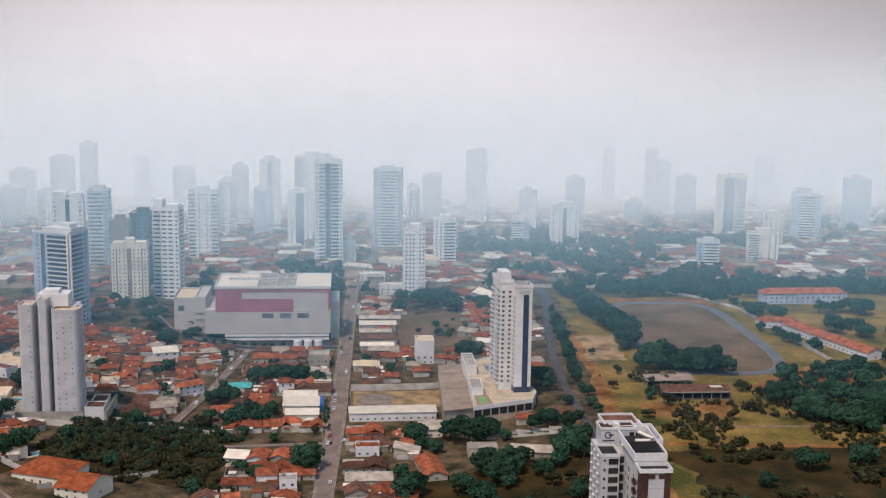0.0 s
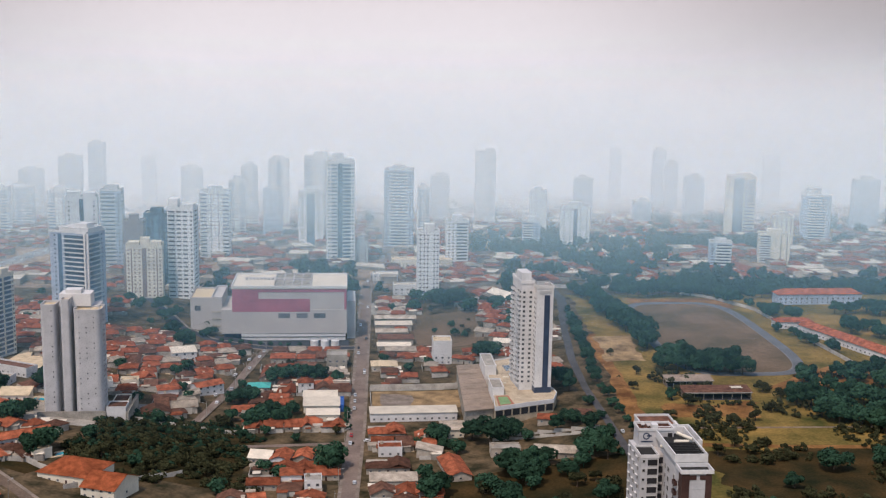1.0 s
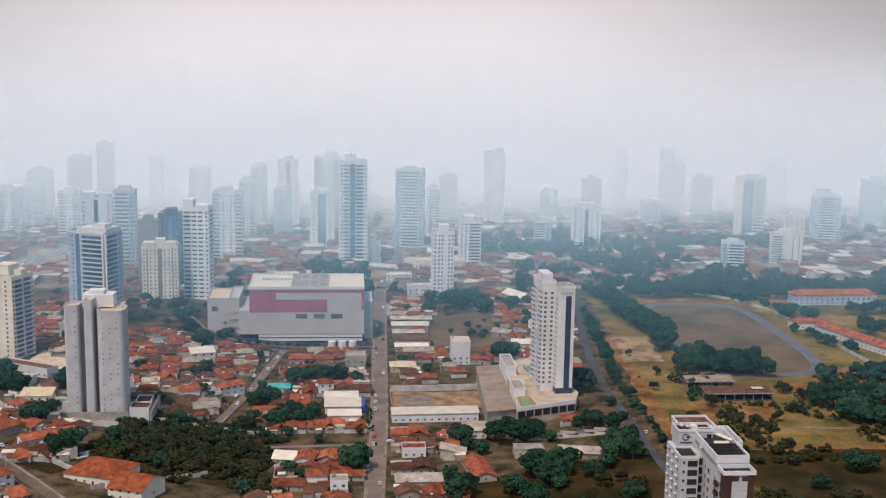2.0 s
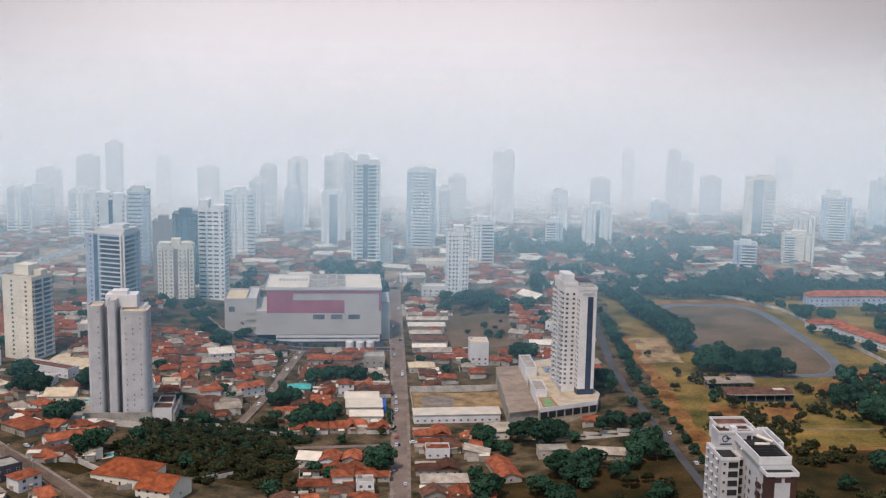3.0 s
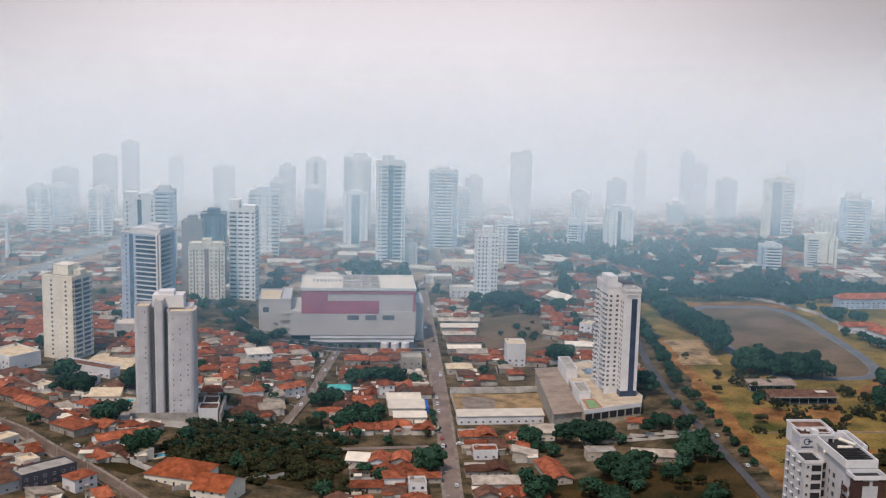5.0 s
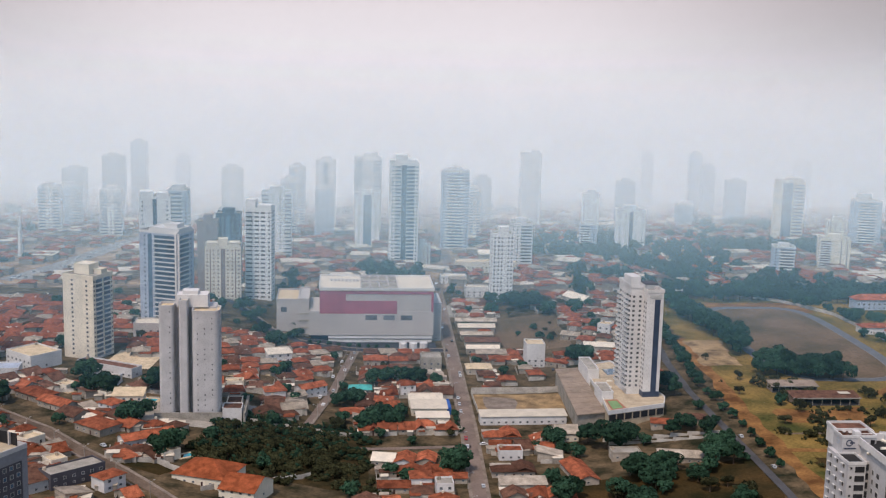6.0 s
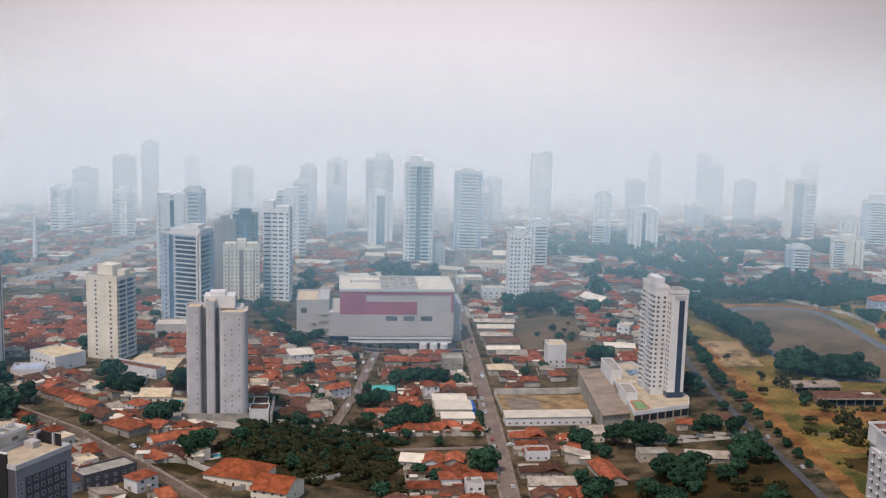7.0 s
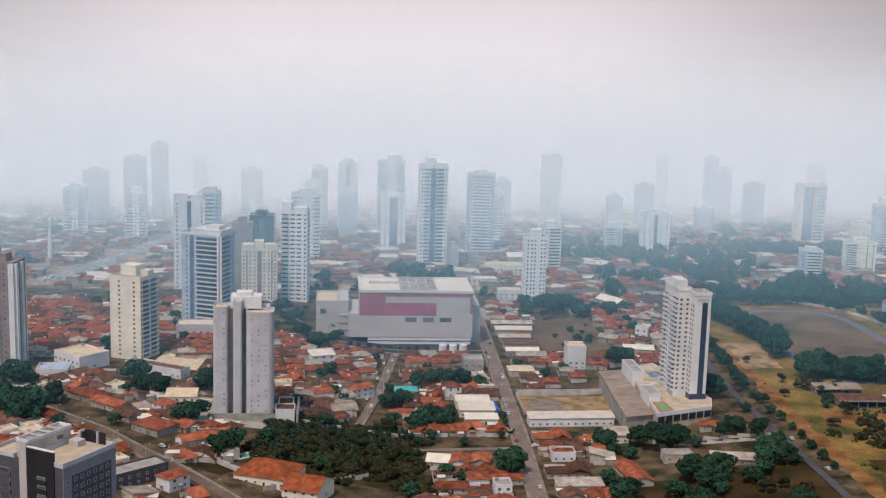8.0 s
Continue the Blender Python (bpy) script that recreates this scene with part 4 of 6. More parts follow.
part("panel_rim", Geo().box(-0.5, 0.5, 3.2, 14.6, z(80.6), z(80.9)), WHITE, K)
part("parapet", Geo().ring(-0.2, 23.9, -0.3, 15.2, z(76), z(77.6), .35).ring(-0.2, 23.9, 20.2, 31.2, z(76), z(77.4), .35), WING, K)
part("roof_deck", Geo().box(0.2, 23.4, 0.2, 14.9, z(76), z(76.12)).box(0.2, 23.4, 20.5, 30.8, z(76), z(76.12)), SAND_PAVING, K, "sunlit sandy roof deck")
part("crown", Geo().box(1.2, 20, 15.2, 20.2, z(75), z(81.2)), STUCCO, K)
part("crown_rim", Geo().ring(1.0, 20.2, 15.0, 20.4, z(81.2), z(82.3), .3), WHITE, K)
for u in (6.5, 10.5, 14.5):
    part("crown_beam", Geo().box(u, u + .5, 15.3, 20.1, z(81.9), z(82.3)), STUCCO, K)
part("crown_deck", Geo().box(1.4, 19.8, 15.4, 20.0, z(81.2), z(81.3)), CONCRETE, K)
part("dark_screen", Geo().box(23.2, 23.5, 3.6, 15, z(76.1), z(80.2)), BLACK, K, "black screen wall at the roof edge")
part("screen_post", Geo().box(22.4, 23.2, 6, 6.6, z(76.1), z(80.4)).box(20.6, 23.2, 12, 12.6, z(79.6), z(80.4)).box(20.6, 21.4, 12, 12.6, z(76.1), z(79.6)), LIGHT_GREY, K)
part("plant_box", Geo().box(17, 20.4, 9.5, 13.5, z(76.1), z(78.2)), LIGHT_GREY, K)
part("crown_window", window_mesh(2.6, 1.4), None, K, m=pose(15, 15.2, z(79.4)))
for k in range(13):
    v = z(71) - 2.95 * k
    for i in range(6):
        part("window", window_mesh(1.3, 1.3, glass=GLASS if (i + k) % 2 else BLUE_GLASS), None, K, m=pose(5.5 + 2.9 * i, 0, v))
    part("window", window_mesh(1.0, 1.0), None, K, m=pose(1.8, -0.25, v))
    part("balcony", balcony_mesh(5.2, .5, DARK_GREY), None, K, m=pose(0, 24.5, v - 1.3, 0, 0, -90))
    part("window", window_mesh(4.2, 1.9), None, K, m=pose(0, 24.5, v, 0, 0, -90))
    part("balcony", balcony_mesh(4.4, .4, BLACK), None, K, m=pose(-0.45, 8.6, v - 1.3, 0, 0, -90))
    part("window", window_mesh(3.2, 1.7), None, K, m=pose(-0.45, 8.6, v, 0, 0, -90))

# ---- low houses ----


def slab(g, a, b, c, d, t=0.18):
    """A sloping roof slab on four corners, anticlockwise seen from above."""
    k = len(g.v)
    g.v += [a, b, c, d] + [(x, y, zz - t) for x, y, zz in (a, b, c, d)]
    g.f += [tuple(k + i for i in q) for q in ((0, 1, 2, 3), (7, 6, 5, 4), (0, 4, 5, 1), (1, 5, 6, 2), (2, 6, 7, 3), (3, 7, 4, 0))]


def gable(g, x0, x1, y0, y1, e, r, o=0.6):
    """A pitched roof with its ridge along x."""
    y = (y0 + y1) / 2
    dz = (r - e) * o / ((y1 - y0) / 2)
    slab(g, (x0 - o, y0 - o, e - dz), (x1 + o, y0 - o, e - dz), (x1 + o, y, r), (x0 - o, y, r))
    slab(g, (x0 - o, y, r), (x1 + o, y, r), (x1 + o, y1 + o, e - dz), (x0 - o, y1 + o, e - dz))
    g.box(x0 - o, x1 + o, y - 0.15, y + 0.15, r - 0.1, r + 0.1)


def hip(g, x0, x1, y0, y1, e, r, o=0.6):
    x0, x1, y0, y1 = x0 - o, x1 + o, y0 - o, y1 + o
    y, s = (y0 + y1) / 2, min((y1 - y0) / 2, (x1 - x0) / 2 - 0.2)
    p, q = (x0 + s, y, r), (x1 - s, y, r)
    k = len(g.v)
    g.v += [(x0, y0, e), (x1, y0, e), (x1, y1, e), (x0, y1, e), p, q] + [(x0, y0, e - .2), (x1, y0, e - .2), (x1, y1, e - .2), (x0, y1, e - .2)]
    g.f += [tuple(k + i for i in f) for f in ((0, 1, 5, 4), (1, 2, 5), (2, 3, 4, 5), (3, 0, 4), (0, 6, 7, 1), (1, 7, 8, 2), (2, 8, 9, 3), (3, 9, 6, 0), (9, 8, 7, 6))]


def house(x, y, yaw, w, d, e, style, roof, label, wall=None, group="low houses", rise=None, name="house", category="house"):
    """A house of one or two storeys: e is the height of its eaves."""
    T = thing(name, x, y, yaw, label, category, group)
    wall = wall or HOUSE_WALL
    r = e + (rise if rise is not None else d * 0.16 + 0.3)
    x0, x1, y0, y1 = -w / 2, w / 2, -d / 2, d / 2
    g = Geo().box(x0, x1, y0, y1, -3, e)
    if style == "gable":
        for xx in (x0, x1 - 0.2):
            g.prism([(xx, y0), (xx + .2, y0), (xx + .2, y1), (xx, y1)], e, e + 0.02)
            g.face((xx, y0, e), (xx, y1, e), (xx, 0, r - .15)).face((xx + .2, y1, e), (xx + .2, y0, e), (xx + .2, 0, r - .15))
    part("wall", g, wall, T)
    g = Geo()
    if style == "gable":
        gable(g, x0, x1, y0, y1, e, r)
    elif style == "hip":
        hip(g, x0, x1, y0, y1, e, r)
    elif style == "ell":
        hip(g, x0, x1, y0, y0 + d * .6, e, r)
        k = Geo()
        gable(k, y0, y1, -x1, -x1 + w * .5, e, r - .3)
        n0 = len(g.v)
        g.v += [(-b, a, c) for a, b, c in k.v]
        g.f += [tuple(i + n0 for i in f) for f in k.f]
    elif style == "shed":
        slab(g, (x0 - .5, y0 - .5, e), (x1 + .5, y0 - .5, e), (x1 + .5, y1 + .5, r), (x0 - .5, y1 + .5, r))
        part("gable_wall", Geo().face((x0, y1, e), (x0, y0, e), (x0, y1, r - .2)).face((x1, y0, e), (x1, y1, e), (x1, y1, r - .2)).box(x0, x1, y1 - .2, y1, e, r - .25), wall, T)
    else:
        g.box(x0 + .2, x1 - .2, y0 + .2, y1 - .2, e, e + .1)
        part("parapet", Geo().ring(x0 - .05, x1 + .05, y0 - .05, y1 + .05, e - .2, e + .9, .2), wall, T)
        tank = part("water_tank", Geo().tube((x0 + 1.8, y1 - 1.8, e), (x0 + 1.8, y1 - 1.8, e + 1.5), .9, .8, 10), BLUE_PAINT if int(w * 10) % 2 else FIBRE, T)
    part("roof", g, roof, T)
    n = max(1, int(w / 4)) if group != "small houses" else 2
    for s, yy in ((0, y0), (180, y1)) if group != "small houses" else ((0, y0),):
        for i in range(n):
            u = x0 + w * (i + .5) / n
            if s == 0 and i == n // 2 and e < 4.5:
                part("door", Geo().box(u - .5, u + .5, y0 - .06, y0 + .02, 0, 2.1), BROWN, T)
            else:
                part("window", window_mesh(1.1, .9), None, T, m=pose(u, yy, 1.6, 0, 0, s))
                if e > 5:
                    part("window", window_mesh(1.3, 1.2), None, T, m=pose(u, yy, 4.6, 0, 0, s))
    for s, xx in ((90, x1), (-90, x0)) if group != "small houses" else ((90, x1),):
        part("window", window_mesh(1.1, .9), None, T, m=pose(xx, 0, 1.6, 0, 0, s))
    return T


TAKEN = []  # rectangles x0, x1, y0, y1 that random houses and trees keep clear of


def take(x0, x1, y0, y1):
    TAKEN.append((x0, x1, y0, y1))


def clear(x, y, r):
    return not any(a - r < x < b + r and c - r < y < d + r for a, b, c, d in TAKEN)


def own(x, y, yaw, w, d, e, style, roof, label, **more):
    """A house that stands out, with the ground round it kept clear."""
    rad = max(w, d) / 2 if yaw % 90 else None
    take(x - (rad or w / 2), x + (rad or w / 2), y - (rad or d / 2), y + (rad or d / 2))
    return house(x, y, yaw, w, d, e, style, roof, label, **more)


take(-125, -5, 800, 880)       # shopping centre
take(48, 106, 622, 732)        # striped tower and podium
take(-178, -124, 612, 658)     # winged tower
take(-249, -211, 728, 765)
take(-214, -172, 812, 842)
take(-182, -124, 918, 960)
take(40, 62, 958, 980)
take(70, 96, 322, 378)
take(-225, -175, 365, 425)
take(0, 54, 668, 702)          # sandy lot
take(-140, -62, 545, 628)      # thicket

own(-117, 760, 15, 15, 12, 6, "shed", METAL_ROOF, "two-storey white house with a white metal roof", wall=WHITE, rise=1)
own(-95, 695, 35, 17, 9, 5.6, "gable", TERRACOTTA, "long white house with a red tiled roof and pale ridge", wall=WHITE)
own(-66, 707, 0, 13, 10, 3.2, "hip", TEAL, "low house with a faded turquoise roof")
own(-29, 684, 0, 19, 13, 5, "gable", METAL_ROOF, "workshop with a bright white metal roof", wall=CREAM, rise=1.5)
own(-28, 668, 0, 20, 12, 4.4, "shed", METAL_ROOF, "workshop with a bright white lean-to roof", wall=CREAM, rise=1.5)
own(-27, 652, 0, 18, 8, 3.6, "shed", METAL_ROOF, "low shed with a pale cream roof", wall=CREAM, rise=1.0)
own(-18, 672, 0, 5, 16, 3.4, "flat", BLUE_PAINT, "small blue-painted shop beside the workshop", wall=BLUE_PAINT)
own(-55, 772, 0, 15, 12, 4, "hip", TERRACOTTA, "house with an orange-red tiled roof")
own(-40, 770, 0, 11, 10, 4, "hip", TERRACOTTA, "house with an orange-red tiled roof")
own(-20, 762, 0, 13, 14, 8, "flat", CONCRETE, "bare grey concrete building of three storeys", wall=CONCRETE)
own(-56, 586, -12, 11, 12, 3.4, "gable", METAL_ROOF, "house with a pale corrugated roof")
own(-46, 582, 80, 13, 9, 4.2, "gable", TERRACOTTA, "white house with a red tiled gable roof", wall=WHITE)
own(-35, 585, 80, 12, 9, 3.4, "gable", TERRACOTTA, "house with a red-brown tiled roof")
own(-26, 560, 0, 17, 7, 3.2, "gable", TERRACOTTA, "long low house with a red tiled roof")
own(-53, 549, 0, 15, 9, 3.2, "gable", TERRACOTTA, "low house with a red tiled roof")
own(-71, 660, 8, 13, 11, 3.4, "hip", TERRACOTTA, "round-cornered house with an orange tiled roof")
own(23, 650, 2, 48, 9, 5, "shed", METAL_ROOF, "long white warehouse with a cream metal roof", wall=WHITE, rise=1.2)
own(42, 623, 2, 12, 14, 5, "gable", FIBRE, "grey shed with a pitched fibre-cement roof", wall=CREAM)
own(48, 768, 0, 12, 14, 15, "flat", SCREED, "white five-storey apartment house", wall=WHITE)
own(20, 858, 0, 26, 10, 5, "gable", METAL_ROOF, "warehouse with a long white metal roof", rise=1.6)
own(10, 752, 0, 16, 12, 4, "hip", SCREED, "house with a sandy yellow hipped roof", rise=2.2)
own(7, 622, 2, 19, 13, 3.4, "ell", TERRACOTTA, "sprawling house with an orange-red tiled roof")
own(8, 593, 0, 12, 9, 4.5, "flat", TERRACOTTA, "white-walled house with a flat roof", wall=WHITE)
own(6, 570, 0, 21, 12, 3.3, "ell", OLD_TILE, "house with weathered brown roofs")
own(8, 549, 0, 22, 9, 4, "shed", FIBRE, "long shed with a beige fibre-cement roof", rise=1.0)
own(38.5, 566, 98, 27, 11, 3.2, "gable", TERRACOTTA, "long house with a red tiled roof in a garden")
own(66, 586, 0, 15, 9, 3.4, "flat", CONCRETE, "low grey flat-roofed house in a garden")
own(90, 572, -10, 22, 10, 3.6, "gable", FIBRE, "long house with a grey-brown roof among trees")
own(95, 622, -12, 13, 9, 3.2, "hip", TERRACOTTA, "house with a red tiled roof")
own(112, 622, -12, 11, 9, 3.2, "hip", OLD_TILE, "house with a dull brown-red roof")
own(108, 926, -60, 24, 12, 5, "gable", METAL_ROOF, "hall with a white pitched roof", rise=3)
own(34, 981, 0, 19, 10, 8, "flat", METAL_ROOF, "white flat-roofed building below a tower", wall=WHITE)
own(20, 1038, 0, 22, 12, 6, "flat", METAL_ROOF, "white flat-roofed commercial building beside the street", wall=WHITE)
own(55, 1093, 0, 55, 16, 9, "flat", SCREED, "wide cream commercial building", wall=CREAM)
own(58, 1112, 0, 16, 12, 14, "gable", METAL_ROOF, "hall with a bright white roof", rise=3)
for k, (x, y, w, d, mt, words) in enumerate(((18, 800, 22, 8, METAL_ROOF, "long white-roofed shop building beside the street"), (20, 818, 24, 9, OLD_TILE, "long shop building with a brown roof"),
                                     (18, 838, 22, 8, FIBRE, "long grey-roofed workshop beside the street"), (22, 786, 20, 7, FIBRE, "long shed with a grey roof"), (22, 880, 30, 9, FIBRE, "long grey-roofed warehouse beside the street"))):
    own(x, y, 0, w, d, 4.2, "shed" if k % 2 else "gable", mt, words, rise=1.4)
take(34, 82, 800, 905)
take(34, 120, 455, 560)
own(83, 822, -30, 13, 9, 3.6, "gable", FIBRE, "small house with a grey roof")
own(98, 828, -30, 11, 9, 3.6, "hip", TERRACOTTA, "small house with an orange roof")
own(107, 822, -30, 9, 10, 7, "flat", SCREED, "white two-storey box house", wall=WHITE)
own(94, 782, -8, 20, 9, 4, "shed", METAL_ROOF, "long shed with a white roof", rise=1)
own(62, 762, -30, 16, 9, 3.4, "ell", TERRACOTTA, "house with an orange tiled roof")
own(-138, 545, -22, 26, 22, 4.4, "hip", ORANGE_TILE, "large cream house with a broad orange tiled roof", wall=CREAM, rise=5.2)
own(-120, 530, -22, 17, 20, 5.6, "gable", ORANGE_TILE, "cream house wing with an orange gabled roof", wall=CREAM, rise=4.2)
own(-196, 530, 40, 26, 11, 6.5, "flat", CONCRETE, "grey two-storey block with a ragged flat roof", wall=DARK_GREY)
own(-212, 520, 40, 13, 12, 5, "shed", OLD_TILE, "grey shed beside the two-storey block", wall=GREY)
own(-172, 585, 30, 26, 10, 4, "gable", TERRACOTTA, "long house with an orange tiled roof beside a walled lawn", wall=WHITE)
own(-259, 724, -43, 25, 21, 8, "flat", SCREED, "broad white hall with a sandy flat roof", wall=WHITE)
own(-270, 700, 5, 18, 14, 5, "flat", SLATE, "white building with dark solar panels on its roof", wall=WHITE)
own(-212, 706, -30, 40, 9, 5, "flat", OLD_TILE, "low white podium wing below the cream tower", wall=WHITE)
own(-198, 795, 0, 27, 16, 9, "flat", METAL_ROOF, "pale green-grey hall with a white roof", wall=LIGHT_GREY)
own(-241, 655, -40, 22, 12, 3.6, "hip", TERRACOTTA, "house with a wide red tiled roof")
own(-226, 638, -40, 22, 10, 3.6, "gable", TERRACOTTA, "house with a red tiled roof")
own(-214, 620, -40, 14, 12, 3.4, "gable", OLD_TILE, "house with a brown tiled roof")
own(-198, 600, -40, 19, 14, 4, "hip", TERRACOTTA, "house with a wide red tiled roof")
own(-190, 642, 0, 16, 10, 6.5, "shed", SCREED, "cream two-storey house with a sandy roof", wall=CREAM)
own(-255, 618, -42, 19, 9, 4, "gable", TERRACOTTA, "house with an orange-red tiled roof")
own(-212, 682, -10, 20, 12, 4, "flat", FIBRE, "low white house in a row of patios", wall=WHITE)
# school
own(345, 886, 2, 66, 12, 8, "hip", TERRACOTTA, "long two-storey school block with an orange tiled roof", wall=SLATE, rise=3.5, category="school")
own(297, 808, 0, 26, 11, 5, "hip", TERRACOTTA, "school wing with a red tiled roof", wall=WHITE, category="school")
own(316, 758, 108, 84, 13, 5, "gable", TERRACOTTA, "long school wing with a red tiled roof", wall=WHITE, category="school")
own(346, 690, 108, 30, 14, 5, "gable", TERRACOTTA, "school hall with a red tiled roof", wall=WHITE, category="school")


def open_shed(x, y, w, d, h, roof, label):
    """A long open-fronted shed on posts, dark inside, with a pale roof edge."""
    take(x - w / 2, x + w / 2, y - d / 2, y + d / 2)
    T = thing("shed", x, y, 0, label, "shed", "park sheds")
    part("back_wall", Geo().box(-w / 2, w / 2, d / 2 - .25, d / 2, -1, h).box(-w / 2, -w / 2 + .25, -d / 2, d / 2, -1, h).box(w / 2 - .25, w / 2, -d / 2, d / 2, -1, h), BROWN_ROOF, T)
    part("floor", Geo().box(-w / 2, w / 2, -d / 2 - 1, d / 2, -1, .2), SHADE_ASPHALT, T)
    g = Geo()
    slab(g, (-w / 2 - .6, -d / 2 - .8, h - .2), (w / 2 + .6, -d / 2 - .8, h - .2), (w / 2 + .6, d / 2 + .5, h + 1.1), (-w / 2 - .6, d / 2 + .5, h + 1.1))
    part("roof", g, roof, T)
    part("fascia", Geo().box(-w / 2 - .6, w / 2 + .6, -d / 2 - .95, -d / 2 - .8, h - .55, h), CONCRETE, T, "pale roof edge")
    for i in range(8):
        part("post", Geo().box(-.14, .14, -.14, .14, -1, h), CONCRETE, T, m=pose(-w / 2 + .3 + (w - .6) * i / 7, -d / 2, 0))
    part("bench_wall", Geo().box(-w / 2 + .3, w / 2 - .3, -d / 2 + .6, -d / 2 + .8, 0, 1.0), BLACK, T)


open_shed(183, 668, 27, 8, 4.0, BROWN_ROOF, "long low open shed with a dusty brown roof")
open_shed(192, 644, 38, 10, 4.4, OLD_TILE, "long open shed with a dark roof and pale edge")
lone("roof_sheet", Geo().box(-3.2, 3.2, -2, 2, 0, .12), METAL_ROOF, 204, 645, height(204, 645) + 5.35, 0, "pale metal sheet lying on the shed roof", "roof sheet")

# the many other houses: some are built, the rest are copies of them
KINDS = [(9.5, 11.5, 2.7, "gable", TERRACOTTA, None), (11.5, 9.5, 2.7, "hip", TERRACOTTA, None), (11, 12.5, 2.8, "ell", TERRACOTTA, None), (9, 12, 2.6, "shed", FIBRE, None),
         (10.5, 10.5, 2.8, "hip", OLD_TILE, None), (9.5, 13, 2.7, "gable", OLD_TILE, None), (8, 9, 6.2, "flat", CONCRETE, WHITE), (12, 8, 3.0, "shed", METAL_ROOF, CREAM),
         (10, 10, 6.0, "hip", TERRACOTTA, WHITE), (12, 10.5, 2.8, "gable", FIBRE, None), (8, 8, 2.6, "shed", OLD_TILE, None), (9, 9, 3.4, "flat", SCREED, CREAM)]
BUILT = {}
rnd = random.Random(7)
COUNT = 0


OVERFLOW = []


def some_house(x, y, yaw):
    global COUNT
    if COUNT >= 215 or y > 790:
        OVERFLOW.append((x, y, yaw))
        return
    k = rnd.choices(range(12), (5, 5, 4, 2.2, 4, 4, 1.2, 1.2, 1.5, 2, 2.5, 1.2))[0]
    w, d, e, style, roof, wall = KINDS[k]
    if k not in BUILT:
        how = {"terracotta_roof_tile": "an orange-red tiled roof", "weathered_brown_roof_tile": "a weathered brown tiled roof", "fibre_cement_roof": "a grey fibre-cement roof",
               "pale_metal_roof": "a pale metal roof", "weathered_concrete": "a bare concrete flat roof", "sandy_roof_screed": "a sandy flat roof"}[roof.name]
        BUILT[k] = house(x, y, yaw, w, d, e, style, roof, "small low house with " + how, wall=wall, group="small houses")
    else:
        copy_thing(BUILT[k], pose(x, y, height(x, y), 0, 0, yaw) @ Matrix.Diagonal((rnd.uniform(.75, 1.3), rnd.uniform(.75, 1.2), rnd.uniform(.85, 1.25), 1)))
    COUNT += 1


WALLS = Geo()


def lot_wall(x0, y0, x1, y1, h=2.1, t=0.18):
    d = math.dist((x0, y0), (x1, y1))
    nx, ny = -(y1 - y0) / d * t / 2, (x1 - x0) / d * t / 2
    zz = min(height(x0, y0), height(x1, y1))
    WALLS.prism([(x0 - nx, y0 - ny), (x1 - nx, y1 - ny), (x1 + nx, y1 + ny), (x0 + nx, y0 + ny)], zz - 1, max(height(x0, y0), height(x1, y1)) + h)


YARD = {k.name: (Geo(), k) for k in (TERRACOTTA, OLD_TILE, FIBRE, METAL_ROOF, SCREED, CONCRETE)}


def yard(x, y, dx, dy, yaw):
    """A paved yard, a lean-to roof or two and a tank about a house."""
    zz = height(x, y)
    if rnd.random() < .5:
        m = rnd.choice((SCREED, CONCRETE, CONCRETE))
        YARD[m.name][0].box(x - dx * .48, x + dx * rnd.uniform(.1, .48), y - dy * .49, y - dy * rnd.uniform(.05, .3), zz - .5, zz + .22)
    for i in range(rnd.choice((2, 3, 3, 4))):
        m = rnd.choices((TERRACOTTA, OLD_TILE, FIBRE, METAL_ROOF), (3, 2, 3, 2.2))[0]
        cx, cy = x + rnd.uniform(-.45, .45) * dx, y + rnd.choice((-.44, .44, -.2)) * dy
        w, d, h = rnd.uniform(1.4, 3.8), rnd.uniform(1.0, 2.8), rnd.uniform(2.2, 3.3)
        slab(YARD[m.name][0], (cx - w, cy - d, zz + h), (cx + w, cy - d, zz + h + .1), (cx + w, cy + d, zz + h + .5), (cx - w, cy + d, zz + h + .4))
        YARD[CONCRETE.name][0].box(cx - w + .3, cx + w - .3, cy - d + .3, cy + d - .3, zz - 1, zz + h)
    if rnd.random() < .3:
        YARD[METAL_ROOF.name][0].tube((x, y + dy * .3, zz + 3), (x, y + dy * .3, zz + 5), .7, .65, 8)


def block(x0, x1, y0, y1, lean, yaw, fill=0.92, lot=(10.5, 13.5)):
    """A block of small lots; lean: sideways shift for each metre ahead."""
    y = y0
    while y < y1:
        dy = rnd.uniform(*lot) + 1
        x = x0 + rnd.uniform(0, 4)
        while x < x1:
            dx = rnd.uniform(*lot) - 1
            cx, cy = x + dx / 2 + lean * (y - y0), y + dy / 2 + rnd.uniform(-1, 1)
            if not near_street(cx, cy, 7.0) and clear(cx, cy, 3.5) and rnd.random() < fill:
                some_house(cx, cy, yaw + rnd.choice((0, 0, 90, 180, 270)) + rnd.gauss(0, 5))
                yard(cx, cy, dx, dy, yaw)
                if rnd.random() < .75:
                    lot_wall(cx - dx / 2, cy - dy / 2, cx - dx / 2 + .3, cy + dy / 2)
                if rnd.random() < .6:
                    lot_wall(cx - dx / 2, cy - dy / 2, cx + dx / 2, cy - dy / 2 + .2)
            x += dx
        y += dy


